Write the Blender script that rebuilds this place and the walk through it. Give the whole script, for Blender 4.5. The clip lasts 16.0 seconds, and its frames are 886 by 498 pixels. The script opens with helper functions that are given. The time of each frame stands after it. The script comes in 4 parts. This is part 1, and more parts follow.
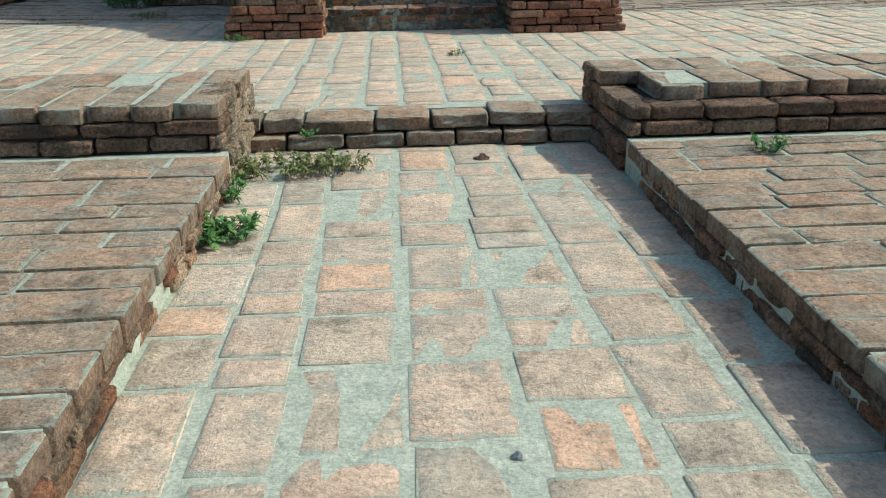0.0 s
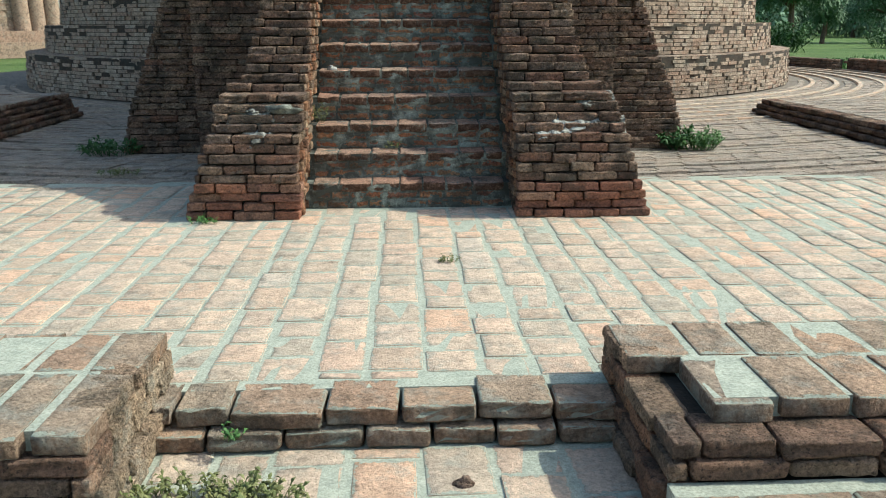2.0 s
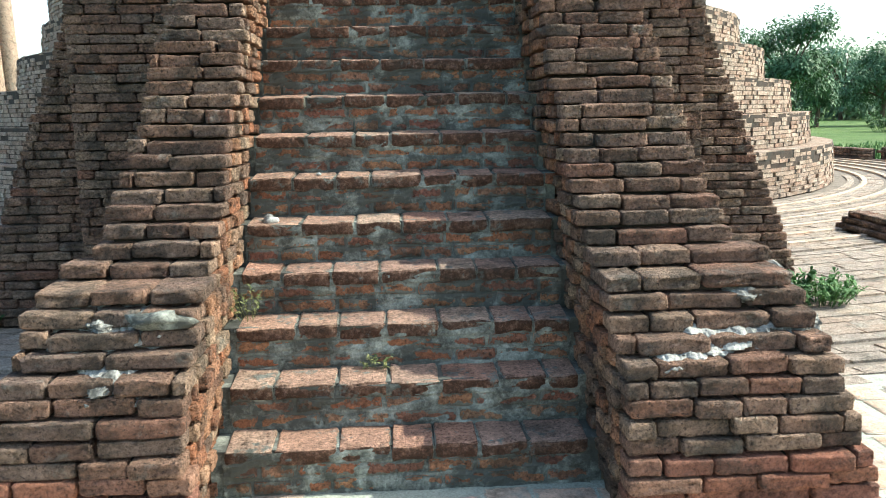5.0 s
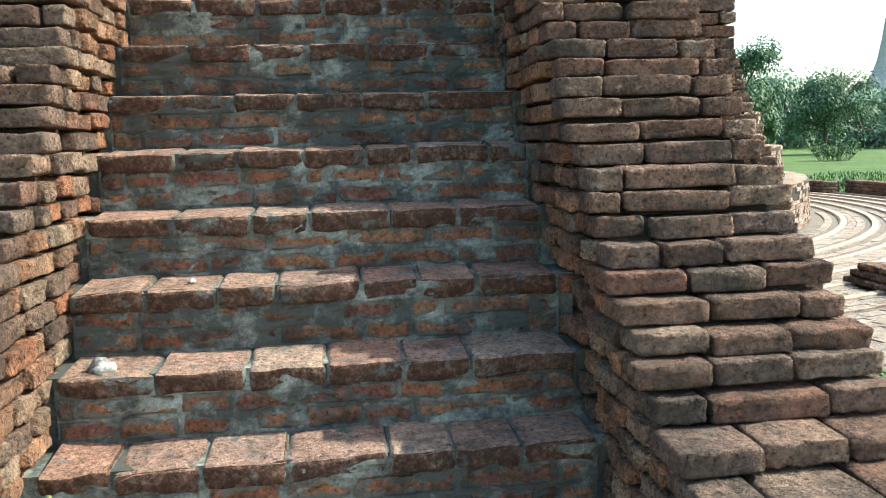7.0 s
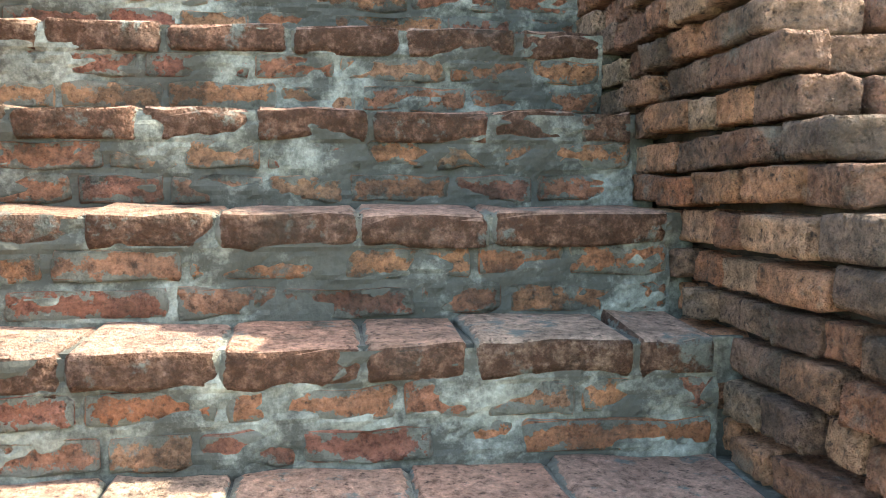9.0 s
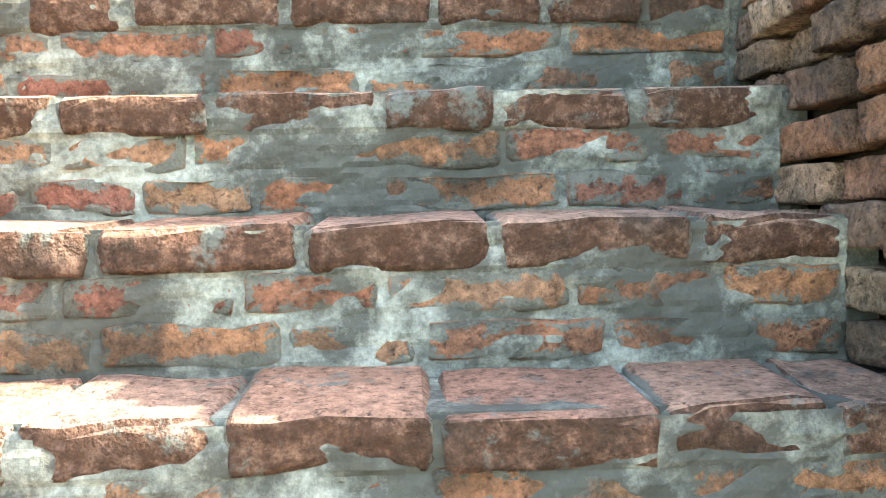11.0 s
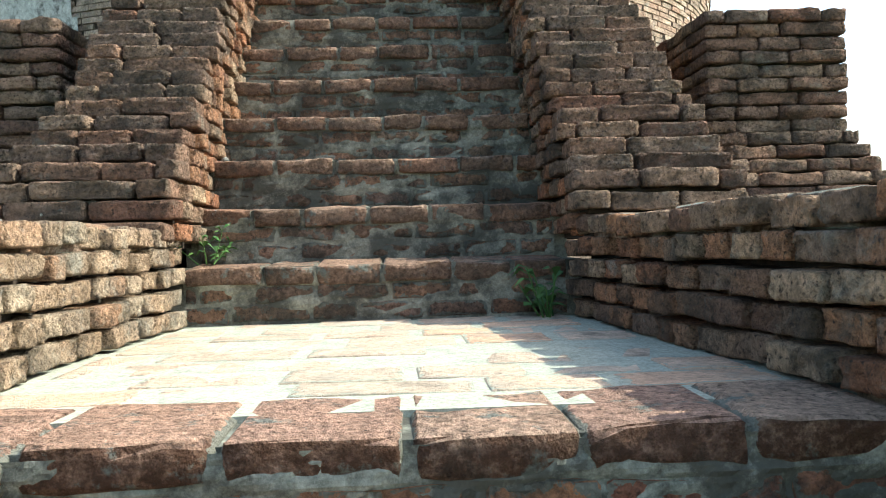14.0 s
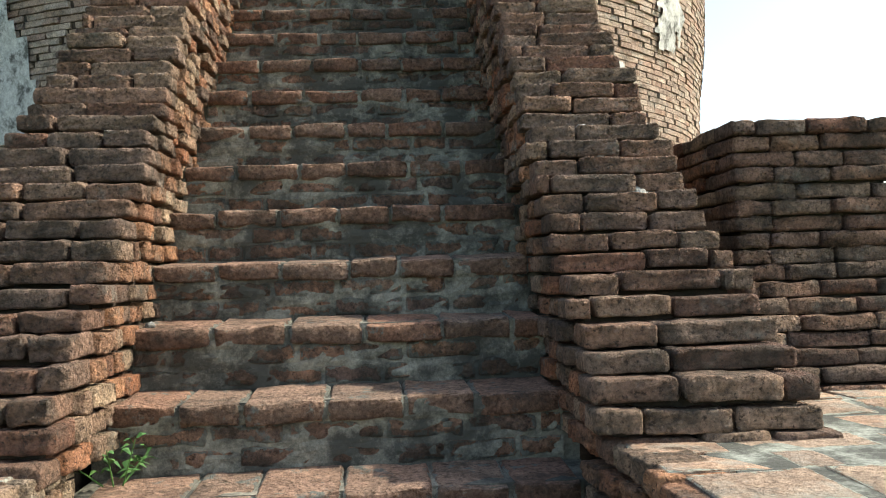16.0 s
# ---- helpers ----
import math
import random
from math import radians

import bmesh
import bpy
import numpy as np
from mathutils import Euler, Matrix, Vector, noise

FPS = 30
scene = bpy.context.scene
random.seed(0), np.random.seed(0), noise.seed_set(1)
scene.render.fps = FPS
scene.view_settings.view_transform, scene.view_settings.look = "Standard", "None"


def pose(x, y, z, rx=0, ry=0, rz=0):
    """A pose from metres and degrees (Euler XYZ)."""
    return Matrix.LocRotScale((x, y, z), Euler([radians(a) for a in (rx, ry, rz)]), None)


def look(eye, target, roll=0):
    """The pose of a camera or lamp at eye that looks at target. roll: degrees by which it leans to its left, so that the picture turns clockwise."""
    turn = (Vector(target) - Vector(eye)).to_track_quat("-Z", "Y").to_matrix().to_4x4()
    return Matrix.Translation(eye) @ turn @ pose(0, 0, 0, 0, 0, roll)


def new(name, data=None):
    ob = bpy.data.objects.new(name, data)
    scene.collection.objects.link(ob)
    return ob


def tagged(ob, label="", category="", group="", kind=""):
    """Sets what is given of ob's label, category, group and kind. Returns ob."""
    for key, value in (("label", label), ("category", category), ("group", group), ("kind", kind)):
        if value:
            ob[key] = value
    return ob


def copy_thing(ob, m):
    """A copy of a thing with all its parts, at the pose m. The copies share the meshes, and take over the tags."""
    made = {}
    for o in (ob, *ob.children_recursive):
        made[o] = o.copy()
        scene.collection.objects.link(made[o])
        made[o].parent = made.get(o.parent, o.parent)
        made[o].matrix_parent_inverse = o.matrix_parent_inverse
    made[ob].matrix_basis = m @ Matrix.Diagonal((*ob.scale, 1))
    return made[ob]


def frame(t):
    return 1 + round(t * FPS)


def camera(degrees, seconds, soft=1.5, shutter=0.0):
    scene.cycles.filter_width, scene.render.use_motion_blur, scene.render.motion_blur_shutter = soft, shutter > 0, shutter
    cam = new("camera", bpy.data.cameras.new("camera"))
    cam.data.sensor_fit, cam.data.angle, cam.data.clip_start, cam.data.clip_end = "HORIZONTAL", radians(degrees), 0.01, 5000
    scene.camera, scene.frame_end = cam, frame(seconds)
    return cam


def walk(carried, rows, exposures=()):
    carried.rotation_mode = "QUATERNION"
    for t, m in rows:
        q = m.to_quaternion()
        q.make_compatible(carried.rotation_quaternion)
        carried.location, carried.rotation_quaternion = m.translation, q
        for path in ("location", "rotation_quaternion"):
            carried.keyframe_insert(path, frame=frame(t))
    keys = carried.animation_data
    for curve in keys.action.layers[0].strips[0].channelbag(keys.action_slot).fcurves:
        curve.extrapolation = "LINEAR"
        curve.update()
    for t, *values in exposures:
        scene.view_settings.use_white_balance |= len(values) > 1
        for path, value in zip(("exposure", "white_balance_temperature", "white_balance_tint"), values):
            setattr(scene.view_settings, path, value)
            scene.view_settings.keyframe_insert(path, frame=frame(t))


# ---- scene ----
cam = camera(55.5, 16.0, soft=1.0)

PATH = [
    (0, (-0.261, -7.554, 0.886), (-0.147, -5.694, 0.16), -1.0),
    (0.5, (-0.179, -7.281, 1.004), (-0.066, -5.41, 0.309), -1.2),
    (1, (-0.134, -7.045, 1.135), (-0.056, -5.167, 0.45), -0.6),
    (1.5, (-0.128, -6.712, 1.32), (-0.052, -4.811, 0.701), -0.6),
    (2, (-0.024, -6.314, 1.353), (0.062, -4.383, 0.837), -0.2),
    (2.5, (-0.013, -5.842, 1.365), (0.004, -3.889, 0.932), 1.5),
    (3, (-0.02, -5.349, 1.396), (0.001, -3.382, 1.034), 0.4),
    (3.2, (0.007, -5.13, 1.404), (0.031, -3.154, 1.096), 0.3),
    (5.3, (-0.047, -2.978, 1.556), (0.096, -1.01, 1.232), -1.1),
    (5.5, (-0.046, -2.854, 1.59), (0.111, -0.886, 1.266), -1.2),
    (6, (0.039, -2.415, 1.596), (0.228, -0.449, 1.282), -2.1),
    (6.5, (0.043, -1.982, 1.598), (0.24, -0.018, 1.274), -1.1),
    (7, (0.051, -1.555, 1.611), (0.298, 0.413, 1.355), -1.4),
    (7.5, (0.094, -1.17, 1.637), (0.319, 0.808, 1.443), -0.9),
    (8, (0.061, -0.743, 1.634), (0.297, 1.238, 1.491), 0.9),
    (8.5, (0.092, -0.257, 1.659), (0.399, 1.716, 1.543), 0.9),
    (9, (0.103, 0.113, 1.82), (0.378, 2.09, 1.693), -0.1),
    (9.2, (0.086, 0.2, 1.859), (0.338, 2.18, 1.736), -0.4),
    (11.3, (0.18, 0.947, 2.38), (0.238, 2.945, 2.304), -1.2),
    (11.5, (0.14, 0.867, 2.524), (0.291, 2.855, 2.369), -0.8),
    (12, (0.095, 1.018, 2.693), (0.167, 3.013, 2.573), -0.5),
    (12.5, (0.058, 1.161, 2.856), (0.206, 3.153, 2.756), -0.8),
    (13, (0.12, 1.359, 2.961), (0.296, 3.349, 2.863), -1.1),
    (13.5, (0.06, 1.522, 3.058), (0.13, 3.518, 2.95), -0.7),
    (14, (0.02, 1.66, 3.252), (0.124, 3.657, 3.242), -1.6),
    (14.5, (0.075, 1.813, 3.419), (0.187, 3.809, 3.461), -1.9),
    (15, (0.0, 1.967, 3.492), (0.021, 3.965, 3.565), -1.3),
    (15.5, (-0.008, 2.107, 3.635), (0.087, 4.103, 3.72), -1.9),
    (16, (0.091, 2.313, 3.743), (0.229, 4.308, 3.809), -1.8),
]
walk(cam, [(t, look(eye, target, roll)) for t, eye, target, roll in PATH],
     [(0, 0.32, 6300, -1), (1.5, 0.5, 6300, -1), (2, 0.6, 6350, 0), (3, 0.18, 6500, 1), (5.5, 1.6, 6350, 2), (7, 1.5, 6350, 2), (8, 2.15, 6300, 4), (9, 2.85, 7100, 8), (11.5, 3.6, 7300, 8), (12, 3.05, 7300, 10), (13, 3.0, 7250, 8), (13.5, 2.55, 6950, 6), (14, 1.5, 6600, 3), (14.5, 1.1, 6650, 4), (15, 1.1, 6850, 6), (16, 1.2, 6850, 7)])

# ---- world and sun ----
SUN = Vector((1.09, 0.05, 1.0)).normalized()
world = bpy.data.worlds.new("sky")
scene.world = world
world.use_nodes = True
wn = world.node_tree.nodes
sky = wn.new("ShaderNodeTexSky")
sky.sky_type = "NISHITA"
sky.sun_disc = False
sky.sun_elevation = math.asin(SUN.z)
sky.sun_rotation = math.atan2(SUN.x, SUN.y)
sky.dust_density = 2.2
wn["Background"].inputs[1].default_value = 0.15
world.node_tree.links.new(sky.outputs[0], wn["Background"].inputs[0])
sun = new("sun", bpy.data.lights.new("sun", "SUN"))
sun.data.energy = 3.0
sun.data.angle = radians(0.6)
sun.data.color = (1.0, 0.96, 0.89)
sun.matrix_world = look(SUN * 50, (0, 0, 0))


# ---- materials ----
class Mat:
    """A small wrapper round a node material."""

    def __init__(self, name):
        self.m = bpy.data.materials.new(name)
        self.m.use_nodes = True
        self.t = self.m.node_tree
        self.bsdf = self.t.nodes["Principled BSDF"]
        self.coord = self.t.nodes.new("ShaderNodeNewGeometry")

    def node(self, kind, **inputs):
        n = self.t.nodes.new(kind)
        for key, value in inputs.items():
            self.put(n, key, value)
        return n

    def put(self, n, key, value):
        socket = n.inputs[int(key[1:])] if key[0] == "i" and key[1:].isdigit() else n.inputs[key.replace("_", " ")]
        if isinstance(value, bpy.types.NodeSocket):
            self.t.links.new(value, socket)
        else:
            socket.default_value = value

    def noise(self, scale, detail=4.0, rough=0.6, vector=None):
        n = self.node("ShaderNodeTexNoise", Scale=scale, Detail=detail, Roughness=rough)
        self.put(n, "Vector", vector or self.coord.outputs["Position"])
        return n.outputs["Fac"]

    def ramp(self, fac, *stops):
        n = self.node("ShaderNodeValToRGB", Fac=fac)
        e = n.color_ramp.elements
        while len(e) < len(stops):
            e.new(0.5)
        for k, (p, c) in enumerate(stops):
            e[k].position = p
            e[k].color = (*c, 1) if isinstance(c, tuple) else (c, c, c, 1)
        return n.outputs["Color"]

    def mix(self, fac, a, b, blend="MIX"):
        n = self.t.nodes.new("ShaderNodeMix")
        n.data_type = "RGBA"
        n.blend_type = blend
        self.put(n, "i0", fac)
        for k, v in (("i6", a), ("i7", b)):
            self.put(n, k, (*v, 1) if isinstance(v, tuple) else v)
        return n.outputs[2]

    def math(self, op, a, b):
        n = self.t.nodes.new("ShaderNodeMath")
        n.operation = op
        self.put(n, "i0", a)
        self.put(n, "i1", b)
        return n.outputs[0]

    def finish(self, colour, rough=0.9, *bumps):
        self.put(self.bsdf, "Base_Color", colour if not isinstance(colour, tuple) else (*colour, 1))
        self.put(self.bsdf, "Roughness", rough)
        self.put(self.bsdf, "Specular_IOR_Level", 0.25)
        last = None
        for height, strength, distance in bumps:
            n = self.node("ShaderNodeBump", Height=height, Strength=strength, Distance=distance)
            if last:
                self.put(n, "Normal", last)
            last = n.outputs[0]
        if last:
            self.put(self.bsdf, "Normal", last)
        return self.m


def brick_material(name, tones, single, stain=0.5, smear=0.0, lime=0.15, pits=1.0, edge=None, dust=0.0, face=None, worn_shaded_face=0.0, calm=0.85):
    """Old fired brick: a tone for each brick, dark lichen, mortar smears, lime specks and a pitted face.
    edge: the two axes of the shown face, the brick's length and height on them, and how far mortar laps over its rim."""
    k = Mat(name)
    if single:
        rnd = k.t.nodes.new("ShaderNodeObjectInfo").outputs["Random"]
    else:
        rnd = k.coord.outputs["Random Per Island"]
    stops = [(i / max(1, len(tones) - 1), c) for i, c in enumerate(tones)]
    base = k.ramp(rnd, *stops)
    grain = k.noise(60, 6, 0.75)
    base = k.mix(calm, base, k.ramp(grain, (0.32, 0.22), (0.48, 0.92), (0.68, 1.5)), "MULTIPLY")
    blotch = k.noise(10, 5, 0.7)
    base = k.mix(0.6, base, k.ramp(blotch, (0.35, 0.55), (0.65, 1.25)), "MULTIPLY")
    pit = k.ramp(k.noise(75, 3, 0.6), (0.30, 0.0), (0.42, 1.0))
    base = k.mix(k.math("MULTIPLY", k.math("SUBTRACT", 1.0, pit), min(0.95, 0.55 * pits)), base, (0.07, 0.05, 0.04))
    # faces not looking up: eroded raw brick, darkened to carry their shade too
    if worn_shaded_face:
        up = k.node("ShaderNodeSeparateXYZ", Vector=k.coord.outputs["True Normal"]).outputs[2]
        raw_shaded = k.math("MULTIPLY", k.ramp(up, (0.5, 1.0), (0.8, 0.0)), k.ramp(k.noise(30, 7, 0.8), (0.46, 1.0), (0.70, 0.45)))
        base = k.mix(k.math("MULTIPLY", raw_shaded, worn_shaded_face), base, k.mix(grain, (0.040, 0.025, 0.018), (0.21, 0.105, 0.062)))
    if dust:
        film = k.ramp(k.noise(6.5, 6, 0.7), (0.62 - 0.25 * dust, 0.0), (0.74 - 0.16 * dust, 1.0))
        base = k.mix(k.math("MULTIPLY", film, 0.75), base, k.mix(grain, (0.25, 0.24, 0.20), (0.46, 0.45, 0.37)))
    if lime:
        spots = k.ramp(k.noise(21, 5, 0.72), (0.66 - 0.1 * lime, 0.0), (0.76, 1.0))
        base = k.mix(k.math("MULTIPLY", spots, lime), base, (0.50, 0.48, 0.41))
    if smear:
        film = k.ramp(k.noise(9, 7, 0.72), (0.62 - 0.2 * smear, 0.0), (0.68 - 0.18 * smear, 1.0))
        base = k.mix(k.math("MULTIPLY", film, 0.92), base, k.mix(grain, (0.13, 0.15, 0.13), (0.34, 0.38, 0.33)))
    bumps = [(k.noise(110, 5, 0.75), min(1.0, 0.8 * pits), 0.010), (pit, min(1.0, 0.5 * pits), 0.007), (k.noise(48, 5, 0.7), min(1.0, 0.75 * pits), 0.016 * pits), (k.noise(22, 6, 0.68), min(1.0, 0.9 * pits), 0.028 * pits)]
    if edge:
        (u, v), (lu, lv), lap, tint = edge
        at = k.t.nodes.new("ShaderNodeAttribute")
        at.attribute_name = "local"
        xyz = k.node("ShaderNodeSeparateXYZ", Vector=at.outputs["Vector"])
        rim = []
        for axis, size in ((u, lu), (v, lv)):
            rim.append(k.math("MULTIPLY", k.math("SUBTRACT", 0.5, k.math("ABSOLUTE", xyz.outputs[axis], 0.0)), size))
        d = k.math("MINIMUM", rim[0], rim[1])
        d = k.math("ADD", d, k.math("MULTIPLY", k.math("SUBTRACT", k.noise(24, 7, 0.7), 0.5), lap * (12.0 if face == 1 else 8.0)))
        f = k.math("MULTIPLY", d, (0.38 if face == 1 else 0.5) / lap)
        cover = k.ramp(f, (0.40, 1.0), (0.47, 0.0))
        if face is not None:
            side = k.node("ShaderNodeSeparateXYZ", Vector=k.coord.outputs["True Normal"]).outputs[face]
            side = k.ramp(k.math("ABSOLUTE", side, 0.0), (0.55, 0.0), (0.75, 1.0))
            cover = k.math("MULTIPLY", cover, side)
        crack = k.ramp(f, (0.44, 0.0), (0.52, 1.0), (0.62, 0.0))
        crack = k.math("MULTIPLY", crack, k.ramp(k.noise(5, 3, 0.6), (0.45, 0.0), (0.6, 1.0)))
        base = k.mix(k.math("MULTIPLY", crack, 0.0 if face == 1 else 0.55), base, (0.06, 0.05, 0.04))
        base = k.mix(cover, base, k.mix(grain, *tint))
        bumps.append((k.ramp(f, (0.36, 1.0), (0.52, 0.0), (0.75, 1.0)), 0.35, 0.008))
    if stain:
        dark = k.ramp(k.noise(4.2, 9, 0.76), (0.58 - 0.26 * stain, 0.0), (0.68 - 0.2 * stain, 1.0))
        base = k.mix(k.math("MULTIPLY", dark, 0.5 + 0.4 * stain), base, k.mix(grain, (0.026, 0.026, 0.020), (0.085, 0.080, 0.062)))
    return k.finish(base, 0.92, *bumps)


def mortar_material(name, a, b, stain=0.0):
    k = Mat(name)
    c = k.mix(k.ramp(k.noise(14, 6, 0.7), (0.3, 0.0), (0.7, 1.0)), a, b)
    c = k.mix(0.8, c, k.ramp(k.noise(90, 5, 0.75), (0.3, 0.5), (0.7, 1.35)), "MULTIPLY")
    if stain:
        dark = k.ramp(k.noise(4.2, 9, 0.76), (0.58 - 0.26 * stain, 0.0), (0.68 - 0.2 * stain, 1.0))
        c = k.mix(k.math("MULTIPLY", dark, 0.88), c, (0.045, 0.045, 0.037))
    return k.finish(c, 0.95, (k.noise(80, 5, 0.7), 0.5, 0.006), (k.noise(18, 4, 0.6), 0.5, 0.012))


def both(name, tones, **more):
    """The same brick for pieces that are objects and for pieces joined into one mesh."""
    return brick_material(name, tones, True, **more), brick_material(name + "_joined", tones, False, **more)


PALE = ((0.30, 0.33, 0.265), (0.48, 0.495, 0.40))
GREY = ((0.15, 0.150, 0.122), (0.38, 0.388, 0.318))
WALL = both("weathered_brick", [(0.24, 0.142, 0.100), (0.37, 0.225, 0.150), (0.28, 0.195, 0.145), (0.45, 0.31, 0.21), (0.34, 0.172, 0.112)], stain=0.46, lime=0.35, pits=1.8, dust=0.15)
RED = both("red_foot_brick", [(0.36, 0.15, 0.095), (0.44, 0.20, 0.12), (0.30, 0.14, 0.10), (0.40, 0.23, 0.15)], stain=0.3, lime=0.3, pits=1.2)
INNER = both("side_brick", [(0.36, 0.19, 0.12), (0.58, 0.30, 0.16), (0.26, 0.17, 0.12), (0.60, 0.43, 0.28), (0.52, 0.22, 0.11), (0.20, 0.135, 0.10), (0.55, 0.36, 0.23)], stain=0.42, lime=0.4, pits=1.8, dust=0.2)
# limed side brick for sun-facing left walls, sunlight put into the paler tones
SUNLIT_BUFF = both("sunlit_limed_brick", [(0.45, 0.32, 0.21), (0.52, 0.38, 0.25), (0.38, 0.28, 0.19), (0.56, 0.45, 0.32), (0.44, 0.27, 0.165)], stain=0.38, lime=0.7, pits=1.6, dust=0.42)
RISER = both("riser_brick", [(0.48, 0.19, 0.10), (0.56, 0.28, 0.145), (0.38, 0.16, 0.11), (0.52, 0.30, 0.17)], stain=0.45, smear=0.1, lime=0.15, pits=1.4, edge=((0, 2), (0.23, 0.062), 0.010, GREY), face=1)
# darker copy of RISER for the upper flight, its shade put into the colour
SHADED = both("shaded_riser_brick", [(0.38, 0.20, 0.125), (0.44, 0.25, 0.155), (0.32, 0.20, 0.145), (0.41, 0.27, 0.18)], stain=0.62, smear=0.15, lime=0.1, pits=1.5, edge=((0, 2), (0.23, 0.062), 0.008, GREY), face=1)
TREAD = both("tread_brick", [(0.55, 0.30, 0.205), (0.60, 0.38, 0.265), (0.52, 0.33, 0.245), (0.63, 0.45, 0.32)], stain=0.22, smear=0.26, lime=0.25, pits=1.5, edge=((0, 0), (0.23, 0.23), 0.0045, GREY), worn_shaded_face=1.0)
# darker copy of TREAD with the upper flight's shade in its tones
SHADED_TREAD = both("shaded_tread_brick", [(0.44, 0.25, 0.17), (0.50, 0.32, 0.22), (0.40, 0.28, 0.20), (0.52, 0.28, 0.18)], stain=0.32, smear=0.2, lime=0.3, pits=1.4, edge=((0, 0), (0.23, 0.23), 0.006, GREY), worn_shaded_face=0.6)
PAVER = both("paving_brick", [(0.64, 0.455, 0.33), (0.57, 0.455, 0.345), (0.68, 0.51, 0.37), (0.50, 0.42, 0.32), (0.70, 0.46, 0.31), (0.61, 0.51, 0.40)], stain=0.10, lime=0.3, pits=0.7, calm=0.45, dust=0.45, edge=((0, 1), (0.26, 0.26), 0.010, PALE), face=2)
LEDGE = both("ledge_brick", [(0.53, 0.335, 0.22), (0.47, 0.36, 0.255), (0.58, 0.38, 0.245), (0.40, 0.32, 0.24)], calm=0.6, stain=0.22, lime=0.3, pits=1.0, dust=0.5, edge=((0, 1), (0.34, 0.17), 0.009, PALE), face=2, worn_shaded_face=0.6)
RING = both("ring_brick", [(0.42, 0.32, 0.24), (0.47, 0.39, 0.31), (0.38, 0.32, 0.26), (0.50, 0.40, 0.30)], stain=0.18, lime=0.4, dust=0.4)
DRUM = both("drum_brick", [(0.40, 0.285, 0.205), (0.47, 0.37, 0.28), (0.37, 0.24, 0.17), (0.52, 0.42, 0.32), (0.33, 0.24, 0.18)], stain=0.28, lime=0.4, dust=0.3)
MORTAR = mortar_material("pale_mortar", (0.30, 0.33, 0.265), (0.48, 0.495, 0.40))
RISER_MORTAR = mortar_material("stained_mortar", (0.21, 0.225, 0.185), (0.43, 0.45, 0.375), 0.78)
# stained mortar of the upper flight, toned down to hold its shade
SHADED_MORTAR = mortar_material("shaded_stained_mortar", (0.18, 0.165, 0.125), (0.35, 0.335, 0.26), 0.62)
# dirt-lined joints, darkened further so crevice shade is in the colour
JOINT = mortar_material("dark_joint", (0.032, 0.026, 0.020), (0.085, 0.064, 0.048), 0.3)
SAND_JOINT = mortar_material("sandy_joint", (0.15, 0.125, 0.10), (0.28, 0.24, 0.19), 0.2)
PATCH = mortar_material("crumbling_lime", (0.20, 0.20, 0.175), (0.50, 0.49, 0.43), 0.35)
LIME = mortar_material("white_lime", (0.30, 0.30, 0.27), (0.64, 0.64, 0.58), 0.3)

# ---- pieces ----
rng = random.Random(7)


def part(name, verts, faces, material, parent=None, label="", smooth=False):
    """One mesh object, under a thing or part if given. The verts are in world places."""
    me = bpy.data.meshes.new(name)
    base = parent["base"] if parent else (0, 0, 0)
    me.from_pydata([tuple(np.subtract(v, base)) for v in verts] if len(verts) else [], [], faces)
    me.materials.append(material)
    if smooth:
        me.polygons.foreach_set("use_smooth", [True] * len(me.polygons))
    me.update()
    ob = new(name, me)
    if parent:
        ob.parent = parent
    if label:
        ob["label"] = label
    ob["base"] = tuple(base)
    return ob


def thing(name, base, label, category, group="", kind=""):
    ob = new(name)
    ob.empty_display_size = 0.1
    ob.location = base
    ob["base"] = tuple(base)
    return tagged(ob, label, category, group, kind)


BOX_FACES = [(0, 2, 3, 1), (4, 5, 7, 6), (0, 1, 5, 4), (2, 6, 7, 3), (0, 4, 6, 2), (1, 3, 7, 5)]


def box_verts(x0, x1, y0, y1, z0, z1):
    return [(x, y, z) for z in (z0, z1) for y in (y0, y1) for x in (x0, x1)]


class Solid:
    """Collects boxes and other pieces of one mesh."""

    def __init__(self):
        self.v, self.f = [], []

    def add(self, verts, faces):
        n = len(self.v)
        self.v += [tuple(v) for v in verts]
        self.f += [tuple(i + n for i in f) for f in faces]

    def box(self, *a):
        self.add(box_verts(*a), BOX_FACES)


def loft(sections):
    """One closed mesh through sections of the same number of corners, from the lowest to the highest."""
    s, n = Solid(), len(sections[0])
    for q in sections:
        s.v += [tuple(p) for p in q]
    for k in range(len(sections) - 1):
        for i in range(n):
            j = (i + 1) % n
            s.f.append((k * n + i, k * n + j, k * n + n + j, k * n + n + i))
    s.f.append(tuple(reversed(range(n))))
    s.f.append(tuple((len(sections) - 1) * n + i for i in range(n)))
    return s


def slab(x0, x1, y0, y1, z):
    x0, x1 = min(x0, x1), max(x0, x1)
    return [(x0, y0, z), (x1, y0, z), (x1, y1, z), (x0, y1, z)]


